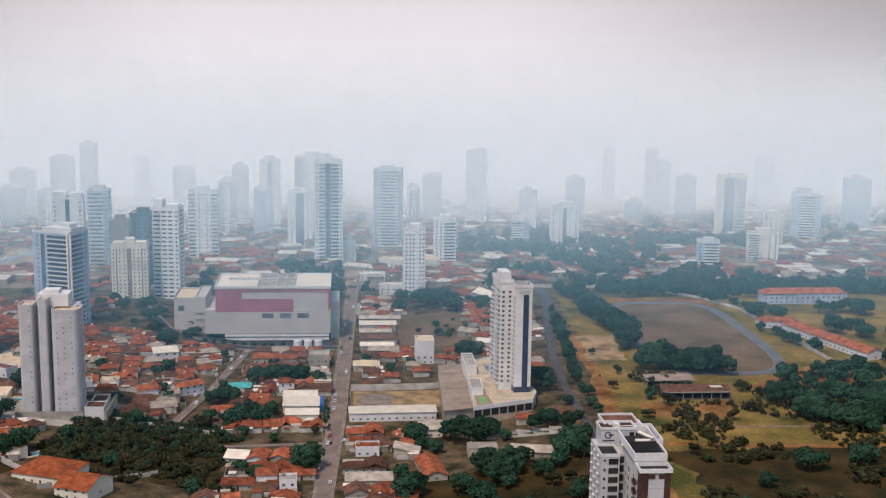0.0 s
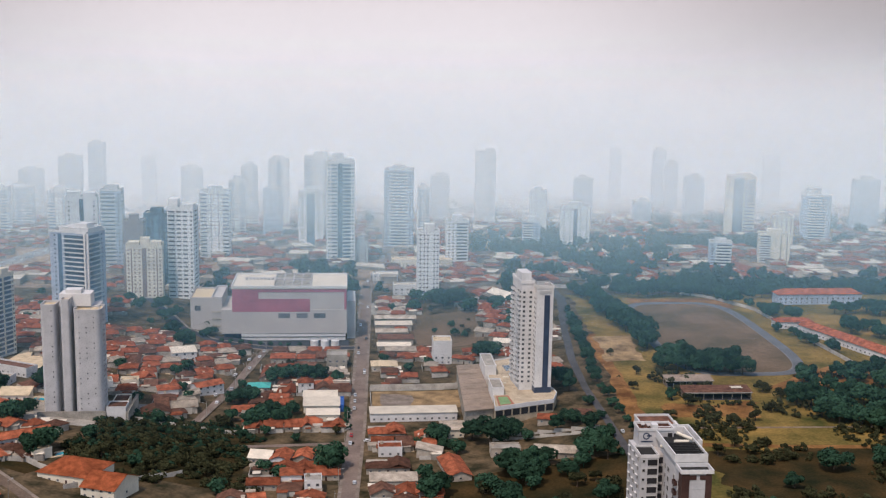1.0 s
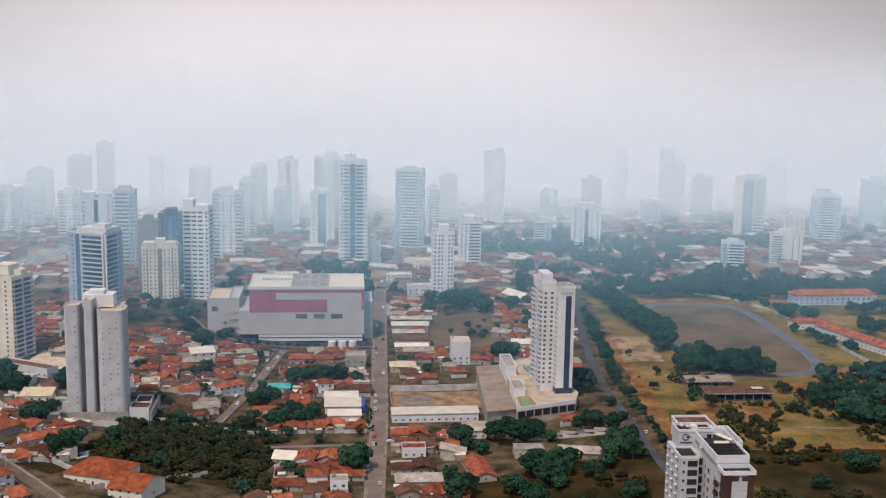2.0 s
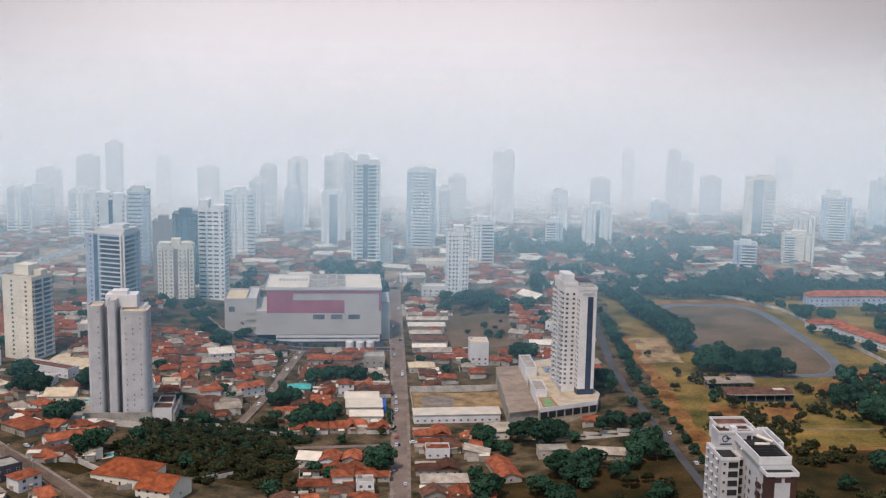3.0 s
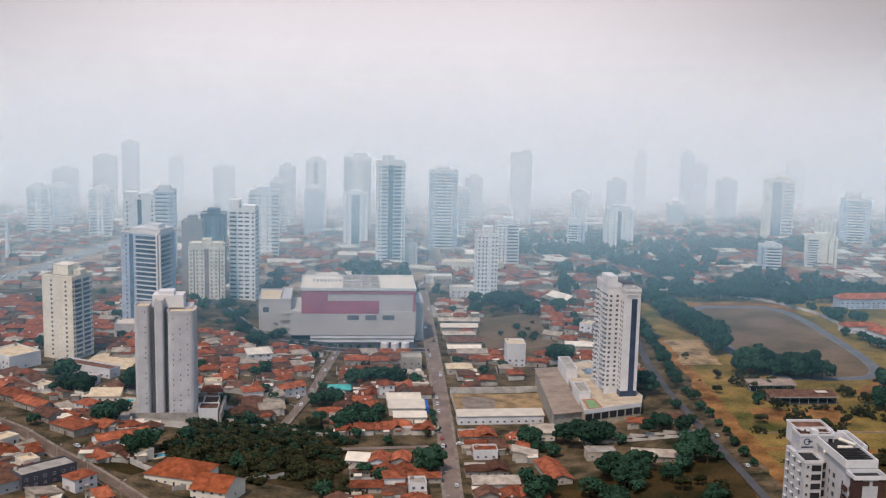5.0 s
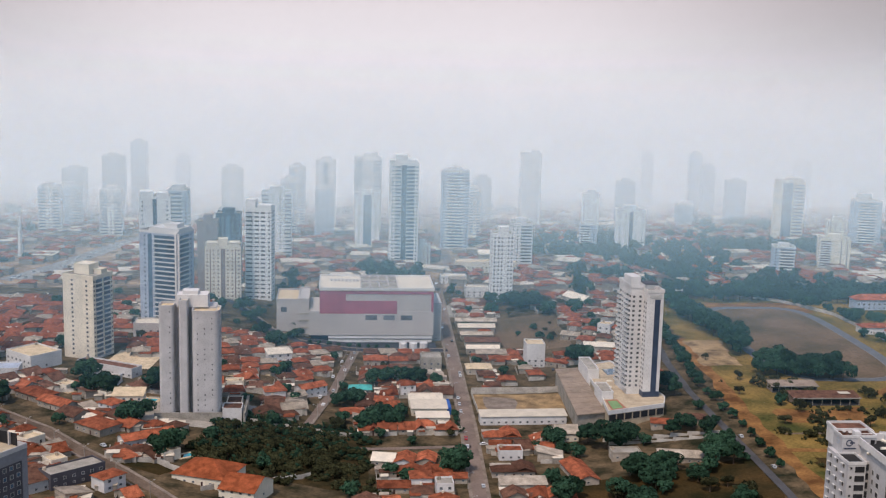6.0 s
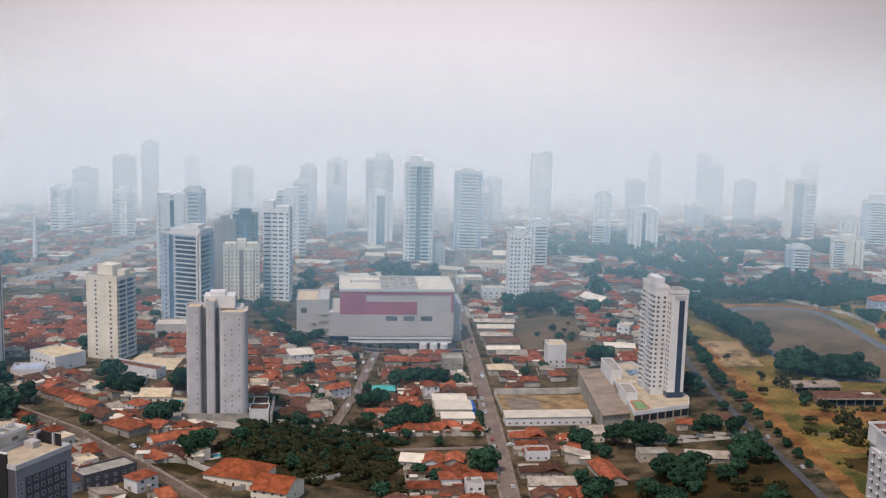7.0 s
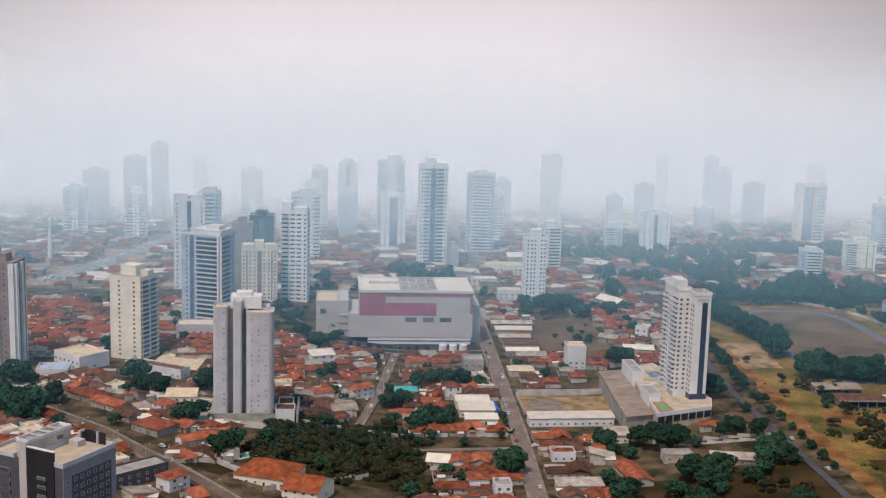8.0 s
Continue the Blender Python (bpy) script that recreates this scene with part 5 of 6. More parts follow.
block(-72, -22, 470, 604, .01, 0)
block(-6, 26, 455, 545, .0, 0, .9)
block(-2, 30, 545, 640, .0, 0, .9)
block(-240, -165, 440, 560, 0, 40, .7)
block(-300, -165, 560, 700, -.0, -42, .95)
block(-126, -100, 640, 676, .1, 12)
block(-72, -14, 628, 798, .03, 0)
block(-190, -82, 672, 800, .12, 12)
block(6, 118, 708, 800, .02, 0, .62)
block(6, 32, 800, 955, .02, 0, .8)
block(84, 124, 800, 960, .02, -20, .55)
block(-330, -175, 740, 900, .0, 5, .85)
block(72, 130, 840, 985, 0, -30, .5)
for g, k in YARD.values():
    lone("yard_sheds", g, k, label="small lean-to roofs, sheds and paved yards between houses", category="shed", kind="stuff")
lone("boundary_walls", WALLS, STUCCO, label="stained low boundary walls between the house lots", category="wall", kind="stuff")

# ---- trees ----


def crown_geo(seed, r, h, leaves, size, clumps=11):
    """A crown of many small leaf sprays on a handful of uneven clumps; its foot at the origin."""
    rn = random.Random(seed)
    g = Geo()
    spots = []
    for i in range(clumps):
        a, q = rn.uniform(0, 6.283), r * 0.72 * math.sqrt(rn.random())
        spots.append((q * math.cos(a), q * math.sin(a), h * (0.55 + 0.35 * rn.random() - 0.25 * q / r), r * rn.uniform(0.30, 0.48)))
    for i in range(leaves):
        cx, cy, cz, cr = spots[i % clumps]
        n = Vector((rn.gauss(0, 1), rn.gauss(0, 1), rn.gauss(0.35, 1))).normalized()
        p = Vector((cx, cy, cz)) + Vector((n.x, n.y, n.z * 0.75)) * cr * rn.uniform(0.75, 1.08)
        n = (n + Vector((rn.gauss(0, .5), rn.gauss(0, .5), rn.gauss(0.2, .5)))).normalized()
        u = n.orthogonal().normalized()
        u.rotate(Matrix.Rotation(rn.uniform(0, 6.28), 3, n))
        v = n.cross(u)
        s = size * rn.uniform(0.6, 1.25)
        g.face(*[tuple(p + u * s * a + v * s * b) for a, b in ((-.5, -.2), (.1, -.5), (.55, .1), (-.05, .5))])
    return g, spots


TREES = {}
TREE_COUNT = 0


def tree(x, y, size=1.0, kind=0):
    """One tree: a tapered trunk with limbs and a crown of leaf sprays. Kinds 0 to 3 are dark and full, 4 and 5 thin and olive."""
    global TREE_COUNT
    if TREE_COUNT >= 295:
        dst, src = (MORE, full) if kind < 4 else (MORE_DRY, thin)
        k, a, zz = len(dst.v), rt.uniform(0, 6.28), height(x, y)
        c, s = math.cos(a) * size, math.sin(a) * size
        dst.v += [(x + p * c - q * s, y + p * s + q * c, zz + h * size) for p, q, h in src.v]
        dst.f += [tuple(i + k for i in f) for f in src.f]
        return
    if kind not in TREES:
        T = thing("tree", x, y, 0, "broad dark green tree with an uneven leafy crown" if kind < 4 else "thin dusty olive tree with a gappy crown", "tree", "trees")
        r, h = ((5.6, 9.4), (6.2, 9.0), (5.0, 10.4), (4.4, 7.6), (4.2, 7.2), (3.6, 6.2))[kind]
        g, spots = crown_geo(kind + 5, r, h, 1700 if kind < 4 else 800, 1.0 if kind < 4 else 0.8)
        t = Geo().tube((0, 0, -1), (0.1, 0.05, h * .35), 0.34, 0.22)
        for sx, sy, sz, _ in spots[:7]:
            t.tube((0.1, 0.05, h * .33), (sx * .8, sy * .8, sz), 0.17, 0.05, 5)
        part("trunk", t, BARK, T)
        part("crown", g, LEAF if kind < 4 else LEAF_DRY, T)
        TREES[kind] = T
        T.matrix_world = pose(x, y, height(x, y), 0, 0, 0)
    else:
        copy_thing(TREES[kind], pose(x, y, height(x, y), 0, 0, rt.uniform(0, 360)) @ Matrix.Diagonal((size * rt.uniform(.9, 1.12), size * rt.uniform(.9, 1.12), size * rt.uniform(.85, 1.12), 1)))
    TREE_COUNT += 1


rt = random.Random(3)
MORE, MORE_DRY = Geo(), Geo()
full, thin = crown_geo(60, 5.2, 8.8, 520, 1.5)[0], crown_geo(61, 4.0, 7.0, 420, 1.1)[0]
for g in (full, thin):
    g.tube((0, 0, -1), (0, 0, 5.5), .3, .15, 6)


def row(x0, y0, x1, y1, n, size, jitter=1.5, kinds=(0, 1, 2, 3)):
    for i in range(n):
        u = i / max(1, n - 1)
        tree(x0 + (x1 - x0) * u + rt.uniform(-jitter, jitter), y0 + (y1 - y0) * u + rt.uniform(-jitter, jitter), size * rt.uniform(.85, 1.15), rt.choice(kinds))


for k in range(6):
    tree((112, 104, 96, 118, 140, 148)[k], (600, 612, 605, 585, 470, 455)[k], 1, k)
row(131.5, 545, 132, 680, 10, .58, 1.0)
row(132.5, 690, 146, 850, 16, .8, .8)
row(119, 560, 120, 640, 4, .5, .8)
row(168, 935, 181, 752, 22, 1.45, 3)
row(205, 912, 262, 922, 10, 1.45, 3)
row(190, 940, 265, 948, 10, 1.5, 4)
row(180, 704, 224, 690, 10, 1.5, 2)
row(186, 714, 218, 702, 7, 1.4, 3)
row(268, 925, 300, 830, 10, 1.1, 6)
row(292, 900, 330, 910, 5, 1.2, 5)
row(330, 800, 372, 760, 8, 1.1, 8)
row(345, 850, 380, 845, 6, 1.1, 5)
row(284, 795, 300, 735, 7, .75, 3)
for i in range(62):
    tree(rt.uniform(232, 330), rt.uniform(576, 684), rt.uniform(1.0, 1.5), rt.choice((0, 1, 2, 3)))
for x, y, s, k in ((152, 735, .75, 5), (186, 505, 1.1, 3), (213, 527, 1.25, 1), (240, 530, 1.2, 0), (176, 560, 1, 4), (164, 548, .9, 4), (156, 606, .9, 4), (149, 660, .8, 4), (200, 600, .9, 4), (166, 640, .9, 3), (172, 628, 1, 4),
                   (228, 640, 1, 4), (222, 652, 1.1, 4), (214, 615, .8, 5), (188, 492, .9, 4), (168, 480, .8, 3), (158, 690, .8, 4), (164, 678, .7, 4)):
    tree(x, y, s, k)
# gardens beside the main street and the park road
for x, y, s, k in ((60, 600, 1.5, 0), (69, 606, 1.4, 1), (52, 612, 1.2, 2), (33, 610, 1.2, 1), (36, 600, .9, 3), (66, 556, 1.5, 0), (74, 550, 1.4, 2), (80, 560, 1.3, 1), (70, 540, 1.4, 0), (104, 560, 1.3, 1), (109, 571, 1.4, 0), (112, 556, 1.2, 2),
                   (30, 536, 1.2, 2), (24, 530, 1.3, 0), (50, 535, 1.2, 4), (58, 520, 1.3, 1), (92, 528, 1.2, 4), (-22, 572, 1.3, 0), (-19, 567, 1.1, 2), (-80, 632, 1.1, 4), (-62, 640, 1.3, 0), (-56, 646, 1.3, 1), (-66, 634, 1.2, 2), (-50, 638, 1.1, 0),
                   (-55, 722, 1.2, 1), (-46, 726, 1.3, 0), (-38, 722, 1.2, 2), (-30, 726, 1.1, 0), (-20, 724, 1.0, 3), (-78, 678, 1.0, 0), (-70, 682, 1.1, 1), (-15, 640, .5, 3), (-14, 650, .5, 3), (-14, 660, .55, 3), (-13, 632, .5, 3),
                   (74, 760, 1.4, 0), (80, 764, 1.2, 1), (112, 680, 1.2, 0), (114, 670, 1.1, 2), (112, 690, 1.0, 1), (62, 925, 1.6, 1), (68, 935, 1.5, 0), (74, 920, 1.4, 2), (58, 942, 1.5, 0), (84, 930, 1.2, 4), (92, 915, 1.1, 4), (100, 900, 1.1, 1),
                   (-262, 616, 1.9, 0), (-270, 622, 2.0, 1), (-279, 627, 1.9, 0), (-266, 608, 1.7, 2), (-289, 638, 1.8, 1), (-283, 674, 1.7, 0), (-257, 647, 1.4, 2), (-178, 665, 1.5, 2), (-182, 672, 1.2, 2), (-205, 660, 1.5, 0), (-212, 664, 1.3, 1), (-185, 610, 1.4, 0), (-180, 616, 1.2, 1), (-222, 690, 1.4, 0),
                   (-158, 575, 1.3, 0), (-162, 566, 1.2, 1), (-132, 572, 1.2, 4), (-120, 790, 1.2, 1), (-112, 845, 1.1, 0), (-130, 812, 1.1, 2), (-140, 850, 1.2, 1), (-148, 880, 1.2, 0), (-135, 870, 1.1, 3)):
    tree(x, y, s, k)
for i in range(22):
    x, y = rt.uniform(34, 118), rt.uniform(462, 556)
    tree(x, y, rt.uniform(.7, 1.5), rt.choice((0, 1, 2, 3, 4, 4)))
for i in range(16):
    tree(rt.uniform(36, 84), rt.uniform(895, 958), rt.uniform(.8, 1.4), rt.choice((0, 1, 2, 3, 4)))
for i in range(8):
    tree(rt.uniform(38, 80), rt.uniform(806, 892), rt.uniform(.4, .8), rt.choice((3, 4, 5)))
# thicket
for i in range(34):
    u, v = rt.random(), rt.random()
    tree(-136 + 66 * u + 4 * v, 558 + 64 * v - 8 * u, rt.uniform(.5, .95), rt.choice((5, 4, 4, 3, 5, 4)))
row(-112, 818, -104, 832, 4, .7, 1, (0, 1, 3))
row(-98, 812, -46, 812, 9, .35, 1, (0, 1, 3))

# scattered garden trees, then what is too far to count
for i in range(190):
    x, y = rt.uniform(-300, 120), rt.uniform(470, 960)
    if clear(x, y, 1.0) and not near_street(x, y, 4):
        tree(x, y, rt.uniform(.5, 1.0), rt.choice((0, 1, 2, 3, 3, 4)))

lone("more_trees", MORE, LEAF, label="leafy dark green trees crowding gardens and the thicket", category="trees", kind="stuff")
lone("scrub_trees", MORE_DRY, LEAF_DRY, label="thin olive trees crowding the thicket", category="trees", kind="stuff")
far_tree = Geo()
small, _ = crown_geo(40, 5.0, 8.0, 110, 2.1, 7)
small2, _ = crown_geo(41, 5.6, 8.6, 120, 2.1, 8)


def wood(x, y, s):
    src = rt.choice((small, small2))
    k, c, w = len(far_tree.v), math.cos(s * 40), math.sin(s * 40)
    zz = height(x, y)
    far_tree.v += [(x + s * (a * c - b * w), y + s * (a * w + b * c), zz + s * d) for a, b, d in src.v]
    far_tree.f += [tuple(i + k for i in f) for f in src.f]


for i in range(4600):
    y = 960 + 900 * rt.random() ** 1.3
    x = 0.085 * y - 60 + rt.uniform(-1, 1) * (y * .40 + 60)
    dense = 0.6 * noise.noise((x * .006, y * .004, 1.5)) + 0.6 * noise.noise((x * .02, y * .02, 4.0))
    if dense > (0.13 if x > 120 else 0.20) + 0.25 * rt.random() and clear(x, y, 2) and not near_street(x, y, 9):
        wood(x, y, rt.uniform(.8, 2.0))
for i in range(230):
    wood(rt.uniform(262, 460), rt.uniform(925, 972), rt.uniform(.9, 1.5))
for i in range(110):
    wood(rt.uniform(300, 440), rt.uniform(1215, 1275), rt.uniform(1, 1.8))
for i in range(120):
    wood(rt.uniform(330, 420), rt.uniform(600, 720), rt.uniform(.9, 1.4))
shrubs = Geo()
for i in range(2600):
    x, y, s = rt.uniform(-152, -56), rt.uniform(536, 652), rt.uniform(.16, .5)
    edge = max(abs(x + 104) / 42, abs(y - 594 + .1 * (x + 104)) / 48) + .5 * noise.noise((x * .05, y * .05, 7.0))
    if edge > 1 or near_street(x, y, 3) or noise.noise((x * .09, y * .09, 2.0)) > .32 + .3 * (y - 590) / 50:
        continue
    src, k, zz = rt.choice((small, small2)), len(shrubs.v), height(x, y) - .6
    dst = shrubs if rt.random() < .72 - .4 * (y - 590) / 50 else far_tree
    k = len(dst.v)
    dst.v += [(x + s * a, y + s * c, zz + s * d) for a, c, d in src.v]
    dst.f += [tuple(q + k for q in f) for f in src.f]
for i in range(2600):
    x, y, s = 146 + 190 * rt.random() ** 1.4, rt.uniform(455, 690), rt.uniform(.14, .34) + .5 * rt.random() ** 3
    if noise.noise((x * .03, y * .03, 5.0)) < .06 + .14 * rt.random():
        continue
    src, k, zz = rt.choice((small, small2)), len(shrubs.v), height(x, y) - .5
    shrubs.v += [(x + s * a, y + s * c, zz + s * d) for a, c, d in src.v]
    shrubs.f += [tuple(q + k for q in f) for f in src.f]
lone("shrubs", shrubs, LEAF_DRY, label="dusty olive scrub on rough ground", category="shrubs", kind="stuff")
lone("far_trees", far_tree, LEAF, label="distant dark green trees among the streets", category="trees", kind="stuff")

# ---- playing field ----
loop = []
for i in range(49):
    a = 2 * math.pi * i / 48
    ca, sa = math.cos(a), math.sin(a)
    loop.append((229 + 41 * math.copysign(abs(ca) ** .45, ca) + .02 * 80 * sa, 787 + 98 * math.copysign(abs(sa) ** .52, sa)))
g = Geo()
g.v = [(229 + (x - 229) * k / 8, 787 + (y - 787) * k / 8, 0) for k in range(9) for x, y in loop[:-1]]
g.v = [(x, y, height(x, y) + .2) for x, y, _ in g.v]
g.f = [(k * 48 + i, k * 48 + (i + 1) % 48, (k + 1) * 48 + (i + 1) % 48, (k + 1) * 48 + i) for k in range(8) for i in range(48)]
lone("playing_field", g, FIELD, label="worn brown playing field inside a running track", category="field", kind="structure")
lone("running_track", ribbon(loop, 7.5, .26)[0], TRACK, label="grey running track round the playing field", category="track", kind="structure")
for off in (-3.4,):
    lone("track_line", ribbon(loop, .18, .30, off)[0], CONCRETE, label="thin pale lane line on the track", category="line", kind="structure")
patch("dirt_apron", (205, 868), (275, 868), (270, 905), (200, 905), DIRT, .18, "bare dirt apron at the end of the field", wobble=5)
patch("dirt_apron", (225, 660), (300, 665), (310, 715), (270, 700), DIRT, .17, "bare orange dirt beside the track", wobble=6)
patch("sandy_apron", (146, 722), (172, 720), (176, 785), (152, 780), SAND, .18, "yellow sandy ground around a lone tree", wobble=6)
patch("sandy_apron", (246, 684), (270, 694), (276, 712), (256, 700), DIRT, .19, "bare orange dirt outside the bend of the track", wobble=4)
patch("dirt_apron", (158, 606), (205, 608), (215, 632), (160, 630), DIRT, .15, "bare red-brown dirt by the sheds", wobble=8)
patch("forecourt", (-182, 612), (-124, 614), (-124, 660), (-182, 658), CONCRETE, .1, "grey paved forecourt round the winged tower")
patch("walled_lawn", (-180, 552), (-160, 541), (-152, 552), (-172, 563), GRASS, .12, "small walled lawn beside a house")
patch("pool_terrace", (-220, 716), (-190, 712), (-186, 752), (-214, 756), SCREED, .12, "pale pool terrace below the cream tower")
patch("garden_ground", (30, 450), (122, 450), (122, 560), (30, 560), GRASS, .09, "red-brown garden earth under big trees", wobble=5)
patch("thicket_floor", (-138, 556), (-64, 545), (-62, 628), (-140, 626), SCRUB, .10, "dark scrub ground under the thicket", wobble=4)
patch("wet_patch", (6, 672), (24, 671), (25, 694), (8, 696), PAVING, .2, "grey wet patch on the empty lot", wobble=4)
patch("sandy_lot", (0, 667), (56, 669), (55, 703), (1, 702), SAND, .12, "empty sandy lot behind a white wall", wobble=1)
patch("empty_lot", (34, 802), (80, 802), (84, 905), (34, 900), FIELD, .12, "empty lot of dry brown earth", wobble=3)
patch("concrete_yard", (4, 905), (42, 905), (44, 952), (5, 946), CONCRETE, .14, "wide pale concrete yard beside the street")
W = Geo()
for (x0, y0), (x1, y1), h in (((0, 704), (60, 706), 4.0), ((0, 704), (0, 668), 2.6), ((287, 860), (300, 700), 2.5), ((252, 935), (287, 860), 2.5), ((150, 990), (250, 985), 3.0), ((60, 612), (120, 600), 2.4), ((62, 606), (118, 594), 2.2),
                          ((-72, 624), (-138, 634), 2.4), ((-140, 528), (-92, 560), 2.0), ((-170, 562), (-150, 545), 2.6)):
    n = max(1, int(math.dist((x0, y0), (x1, y1)) / 8))
    for i in range(n):
        a, b = i / n, (i + 1) / n
        p, q = (x0 + (x1 - x0) * a, y0 + (y1 - y0) * a), (x0 + (x1 - x0) * b, y0 + (y1 - y0) * b)
        k = math.dist(p, q)
        nx, ny = -(q[1] - p[1]) / k * .12, (q[0] - p[0]) / k * .12
        W.prism([(p[0] - nx, p[1] - ny), (q[0] - nx, q[1] - ny), (q[0] + nx, q[1] + ny), (p[0] + nx, p[1] + ny)], height(*p) - 1, height(*p) + h)
low = Geo()
for i in range(17):
    x = 150 + 8 * i
    low.box(x, x + 8, 589 - .1 * i, 589.3 - .1 * i, height(x, 589) - 1, height(x, 589) + .8)
lone("low_wall", low, BROWN_ROOF, label="low stained brown wall across the park grass", category="wall", kind="structure")
lone("perimeter_walls", W, STUCCO, label="long pale perimeter walls with stains", category="wall", kind="stuff")

# ---- pools ----
for x, y, w, d, yaw in ((-151.6, 570, 7, 4, 35), (-228.6, 669, 9, 4, -40), (-180, 652, 7, 4, -20), (-205, 739, 10, 5, 20)):
    T = thing("swimming_pool", x, y, yaw, "small bright blue swimming pool in a paved yard", "pool", "pools")
    part("surround", Geo().ring(-w / 2 - 1.5, w / 2 + 1.5, -d / 2 - 1.5, d / 2 + 1.5, -1, .25, 1.5), SCREED, T)
    part("water", Geo().box(-w / 2, w / 2, -d / 2, d / 2, -1, .1), POOL, T)

# ---- cars ----
CARS = {}
rc = random.Random(11)


def car(x, y, yaw, k=None):
    k = rc.choices(range(4), (5, 3, 3, 1))[0] if k is None else k
    at = pose(x, y, height(x, y) + .1, 0, 0, yaw)
    if k in CARS:
        return copy_thing(CARS[k], at)
    T = thing("car", x, y, yaw, ("white", "silver", "black", "red")[k] + " small car parked along the street", "car", "cars")
    T.matrix_world = at
    g = Geo()
    side = [(-2.05, .35), (2.05, .35), (2.1, .75), (1.2, .92), (.55, 1.42), (-1.2, 1.45), (-1.9, .95), (-2.1, .9)]
    n = len(side)
    g.v = [(a, -.82, b) for a, b in side] + [(a, .82, b) for a, b in side]
    g.f = [tuple(range(n)), tuple(range(2 * n - 1, n - 1, -1))] + [(i + n, (i + 1) % n + n, (i + 1) % n, i) for i in range(n)]
    part("body", g, CAR_PAINT[k], T)
    for s in (-1, 1):
        part("side_window", Geo().box(-1.25, .6, s * .83 - .01, s * .83 + .01, .95, 1.32), GLASS, T)
        for a in (-1.3, 1.3):
            part("wheel", Geo().tube((a, s * .66, .32), (a, s * .86, .32), .32, .32, 10), RUBBER, T)
    part("windscreen", Geo().face((1.17, -.7, .96), (1.17, .7, .96), (.62, .66, 1.4), (.62, -.66, 1.4)), GLASS, T)
    part("rear_window", Geo().face((-1.83, .7, 1.02), (-1.83, -.7, 1.02), (-1.26, -.66, 1.42), (-1.26, .66, 1.42)), GLASS, T)
    CARS[k] = T
    return T


def along(line, at):
    """The place and the heading at y = at on a line that runs ahead."""
    for (x0, y0), (x1, y1) in zip(line, line[1:]):
        if min(y0, y1) <= at <= max(y0, y1):
            u = (at - y0) / (y1 - y0)
            return x0 + (x1 - x0) * u, math.degrees(math.atan2(y1 - y0, x1 - x0))
    return line[0][0], 90


for y, side in ((552, 1), (608, -1), (621, -1), (668, -1), (682, -1), (694, -1), (742, 1), (748, 1), (790, -1), (830, 1), (870, -1), (930, 1), (1030, -1), (1050, -1), (1075, 1), (1085, -1), (1100, -1), (1130, 1), (1150, -1), (1165, -1)):
    x, a = along(MAIN, y)
    car(x + side * 2.3, y, a + (180 if side < 0 else 0))
car(-3, 612, 8, 0)
for y, side in ((676, 1), (690, -1), (705, 1), (735, -1), (752, 1), (772, -1), (781, 1), (795, 1)):
    x, a = along(SECOND, y)
    car(x + side * 2.4, y, a)
for x, y, a in ((127, 590, 90), (123.5, 650, 90), (128, 545, 92), (-191, 575, -48), (-196, 552, -48), (-190, 532, 40), (-186, 536, 40), (-236, 745, 0), (-128, 790, 20), (-120, 800, 10), (-110, 803, 5), (-95, 797, 0), (-215, 770, 90), (-219, 770, 90), (-223, 771, 90), (-211, 771, 90), (-215, 778, 90), (-219, 778, 90), (58, 752, 80), (21, 546, 0)):
    car(x, y, a)
for i in range(46):
    y = rc.uniform(950, 1400)
    x, a = along(AVENUE, y)
    car(x + rc.choice((-5, -2, 2, 5)), y, a, rc.choice((0, 0, 1)))
for i in range(26):
    car(rc.uniform(60, 300), 985 + rc.uniform(-3, 3) + 0, 0, rc.choice((0, 1, 2)))

# ---- the rest of the low city, too far to count ----
far_wall, far_roofs = Geo(), {m.name: (Geo(), m) for m in (TERRACOTTA, OLD_TILE, FIBRE, METAL_ROOF)}
rf = random.Random(21)


def far_house(x, y, yaw, w, d, e, m):
    c, s = math.cos(radians(yaw)), math.sin(radians(yaw))
    zz = height(x, y)
    body, top = Geo().box(-w / 2, w / 2, -d / 2, d / 2, -2, e), Geo()
    if m is METAL_ROOF:
        top.box(-w / 2, w / 2, -d / 2, d / 2, e, e + .4)
    else:
        hip(top, -w / 2, w / 2, -d / 2, d / 2, e, e + 1.9)
    for src, dst in ((body, far_wall), (top, far_roofs[m.name][0])):
        k = len(dst.v)
        dst.v += [(x + a * c - b * s, y + a * s + b * c, zz + h) for a, b, h in src.v]
        dst.f += [tuple(i + k for i in f) for f in src.f]


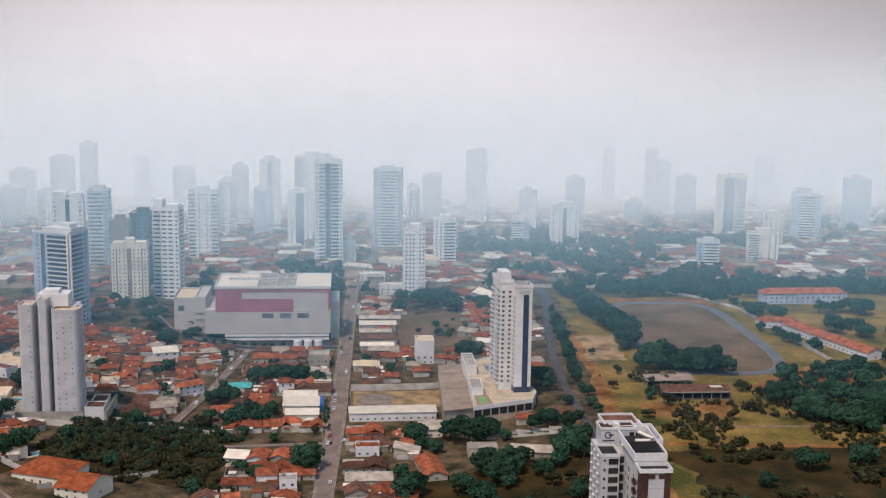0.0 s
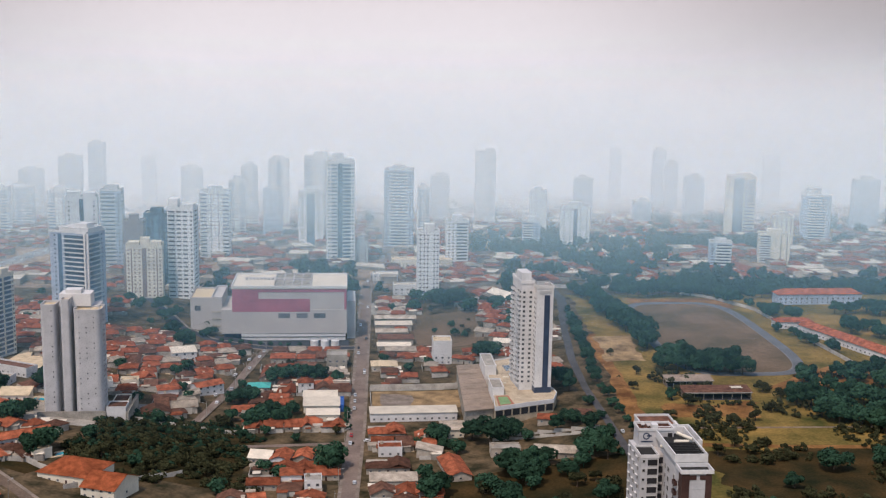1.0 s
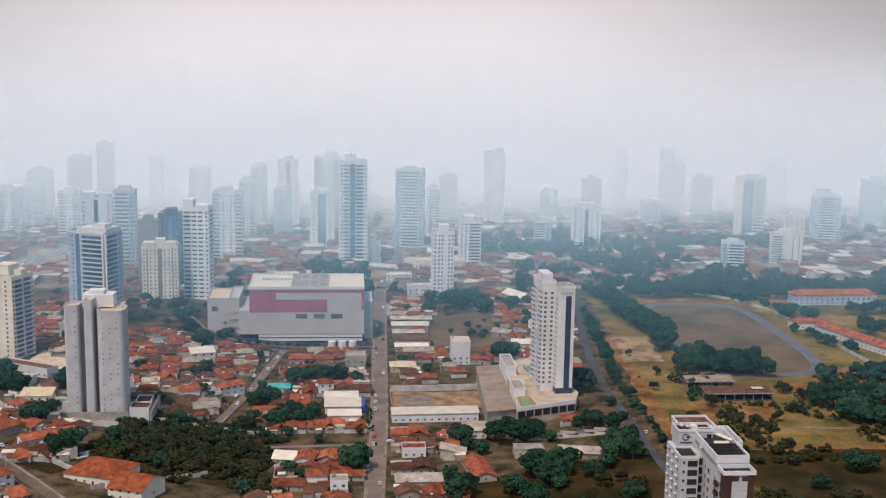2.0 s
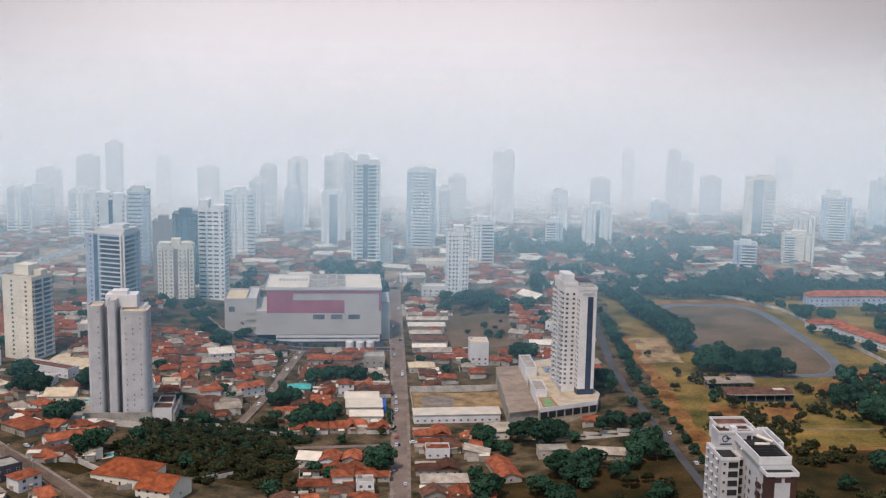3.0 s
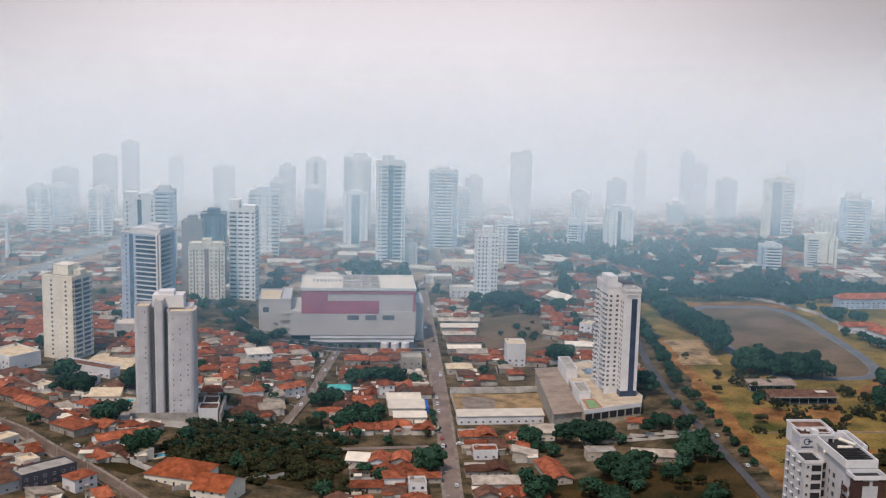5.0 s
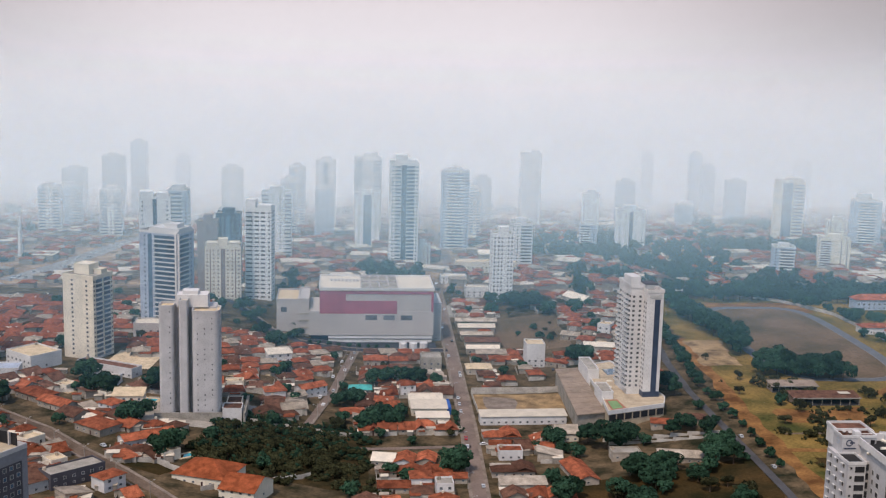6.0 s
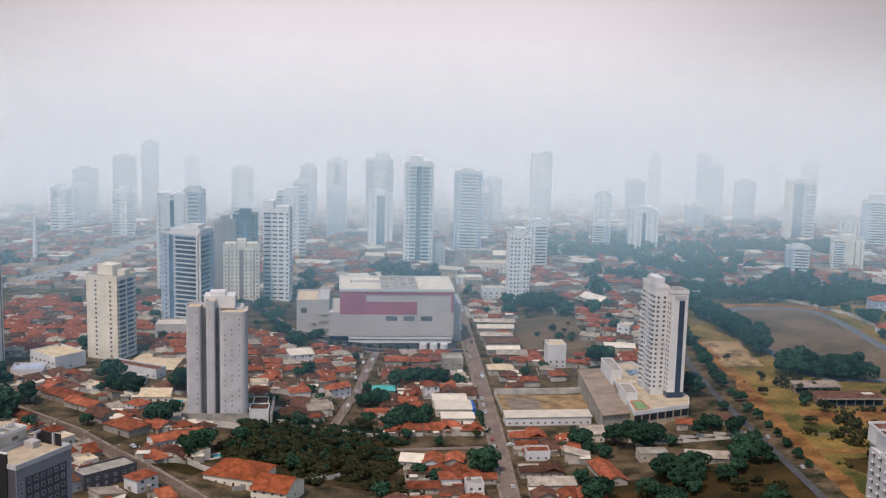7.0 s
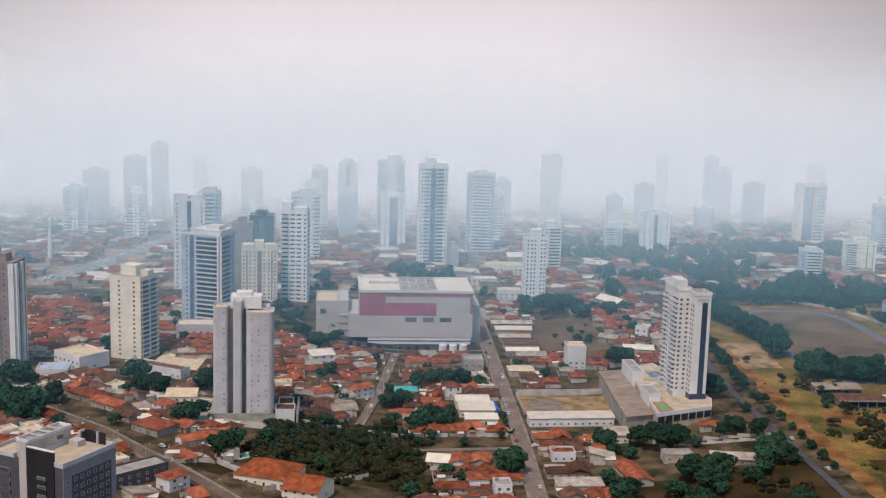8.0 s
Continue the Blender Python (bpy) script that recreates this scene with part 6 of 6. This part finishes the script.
for x, y, yaw in OVERFLOW:
    far_house(x, y, yaw, rf.uniform(8, 11), rf.uniform(8, 12), rf.uniform(3, 3.8), rf.choice((TERRACOTTA, TERRACOTTA, TERRACOTTA, OLD_TILE, FIBRE)))
for i in range(3400):
    y = 985 + 850 * rf.random() ** 1.25
    x = 0.085 * y - 60 + rf.uniform(-1, 1) * (y * .40 + 60)
    if clear(x, y, 5) and not near_street(x, y, 7) and noise.noise((x * .02, y * .02, 4.0)) < .3 and not (x > 165 and y < 1020):
        m = rf.choices((TERRACOTTA, OLD_TILE, FIBRE, METAL_ROOF), (4.6, 1.8, 1.5, 0.8))[0]
        big = 1.9 if m is METAL_ROOF else 1
        far_house(x, y, rf.choice((0, 90, 12, -20)) + rf.uniform(-5, 5), rf.uniform(8, 14) * big, rf.uniform(8, 12) * big, rf.uniform(3, 6.5), m)
lone("far_house_walls", far_wall, HOUSE_WALL, label="walls of many distant low houses", category="houses", kind="stuff")
for g, m in far_roofs.values():
    lone("far_house_roofs", g, m, label="roofs of many distant low houses", category="houses", kind="stuff")

# ---- street poles ----
POLE = []


def pole(x, y, yaw):
    at = pose(x, y, height(x, y), 0, 0, yaw)
    if POLE:
        return copy_thing(POLE[0], at)
    T = thing("street_lamp", x, y, yaw, "grey concrete street pole with a short lamp arm", "street lamp", "street lamps")
    T.matrix_world = at
    part("post", Geo().tube((0, 0, -1), (0, 0, 9), .17, .11, 8), CONCRETE, T)
    arm = part("arm", Geo().tube((0, 0, 7.6), (2.0, 0, 8.3), .05, .04, 6), GREY, T)
    part("lamp", Geo().box(1.8, 2.6, -.15, .15, 8.22, 8.4), GREY, arm)
    part("crossbar", Geo().box(-.06, .06, -.9, .9, 8.5, 8.65), BARK, T)
    POLE.append(T)
    return T


for i in range(17):
    y = 520 + 30 * i
    x, a = along(MAIN, y)
    pole(x - 5.2, y, a - 90)
for i in range(6):
    y = 650 + 28 * i
    x, a = along(SECOND, y)
    pole(x + 4.6, y, a + 90)
for i in range(7):
    x, y = LEFT[1][0] - 18 * i, LEFT[1][1] + 20.5 * i
    pole(x - 4.6, y - 3, 40)

# ---- a slim white mast beyond the avenue ----
T = thing("mast", -376, 1158, 0, "slim tapering white concrete mast in the haze", "mast")
part("shaft", Geo().tube((0, 0, -1), (0, 0, 38), 2.6, 0.9, 12), WHITE, T)
part("ring", Geo().tube((0, 0, 30), (0, 0, 31), 2.2, 2.2, 12), GREY, T)
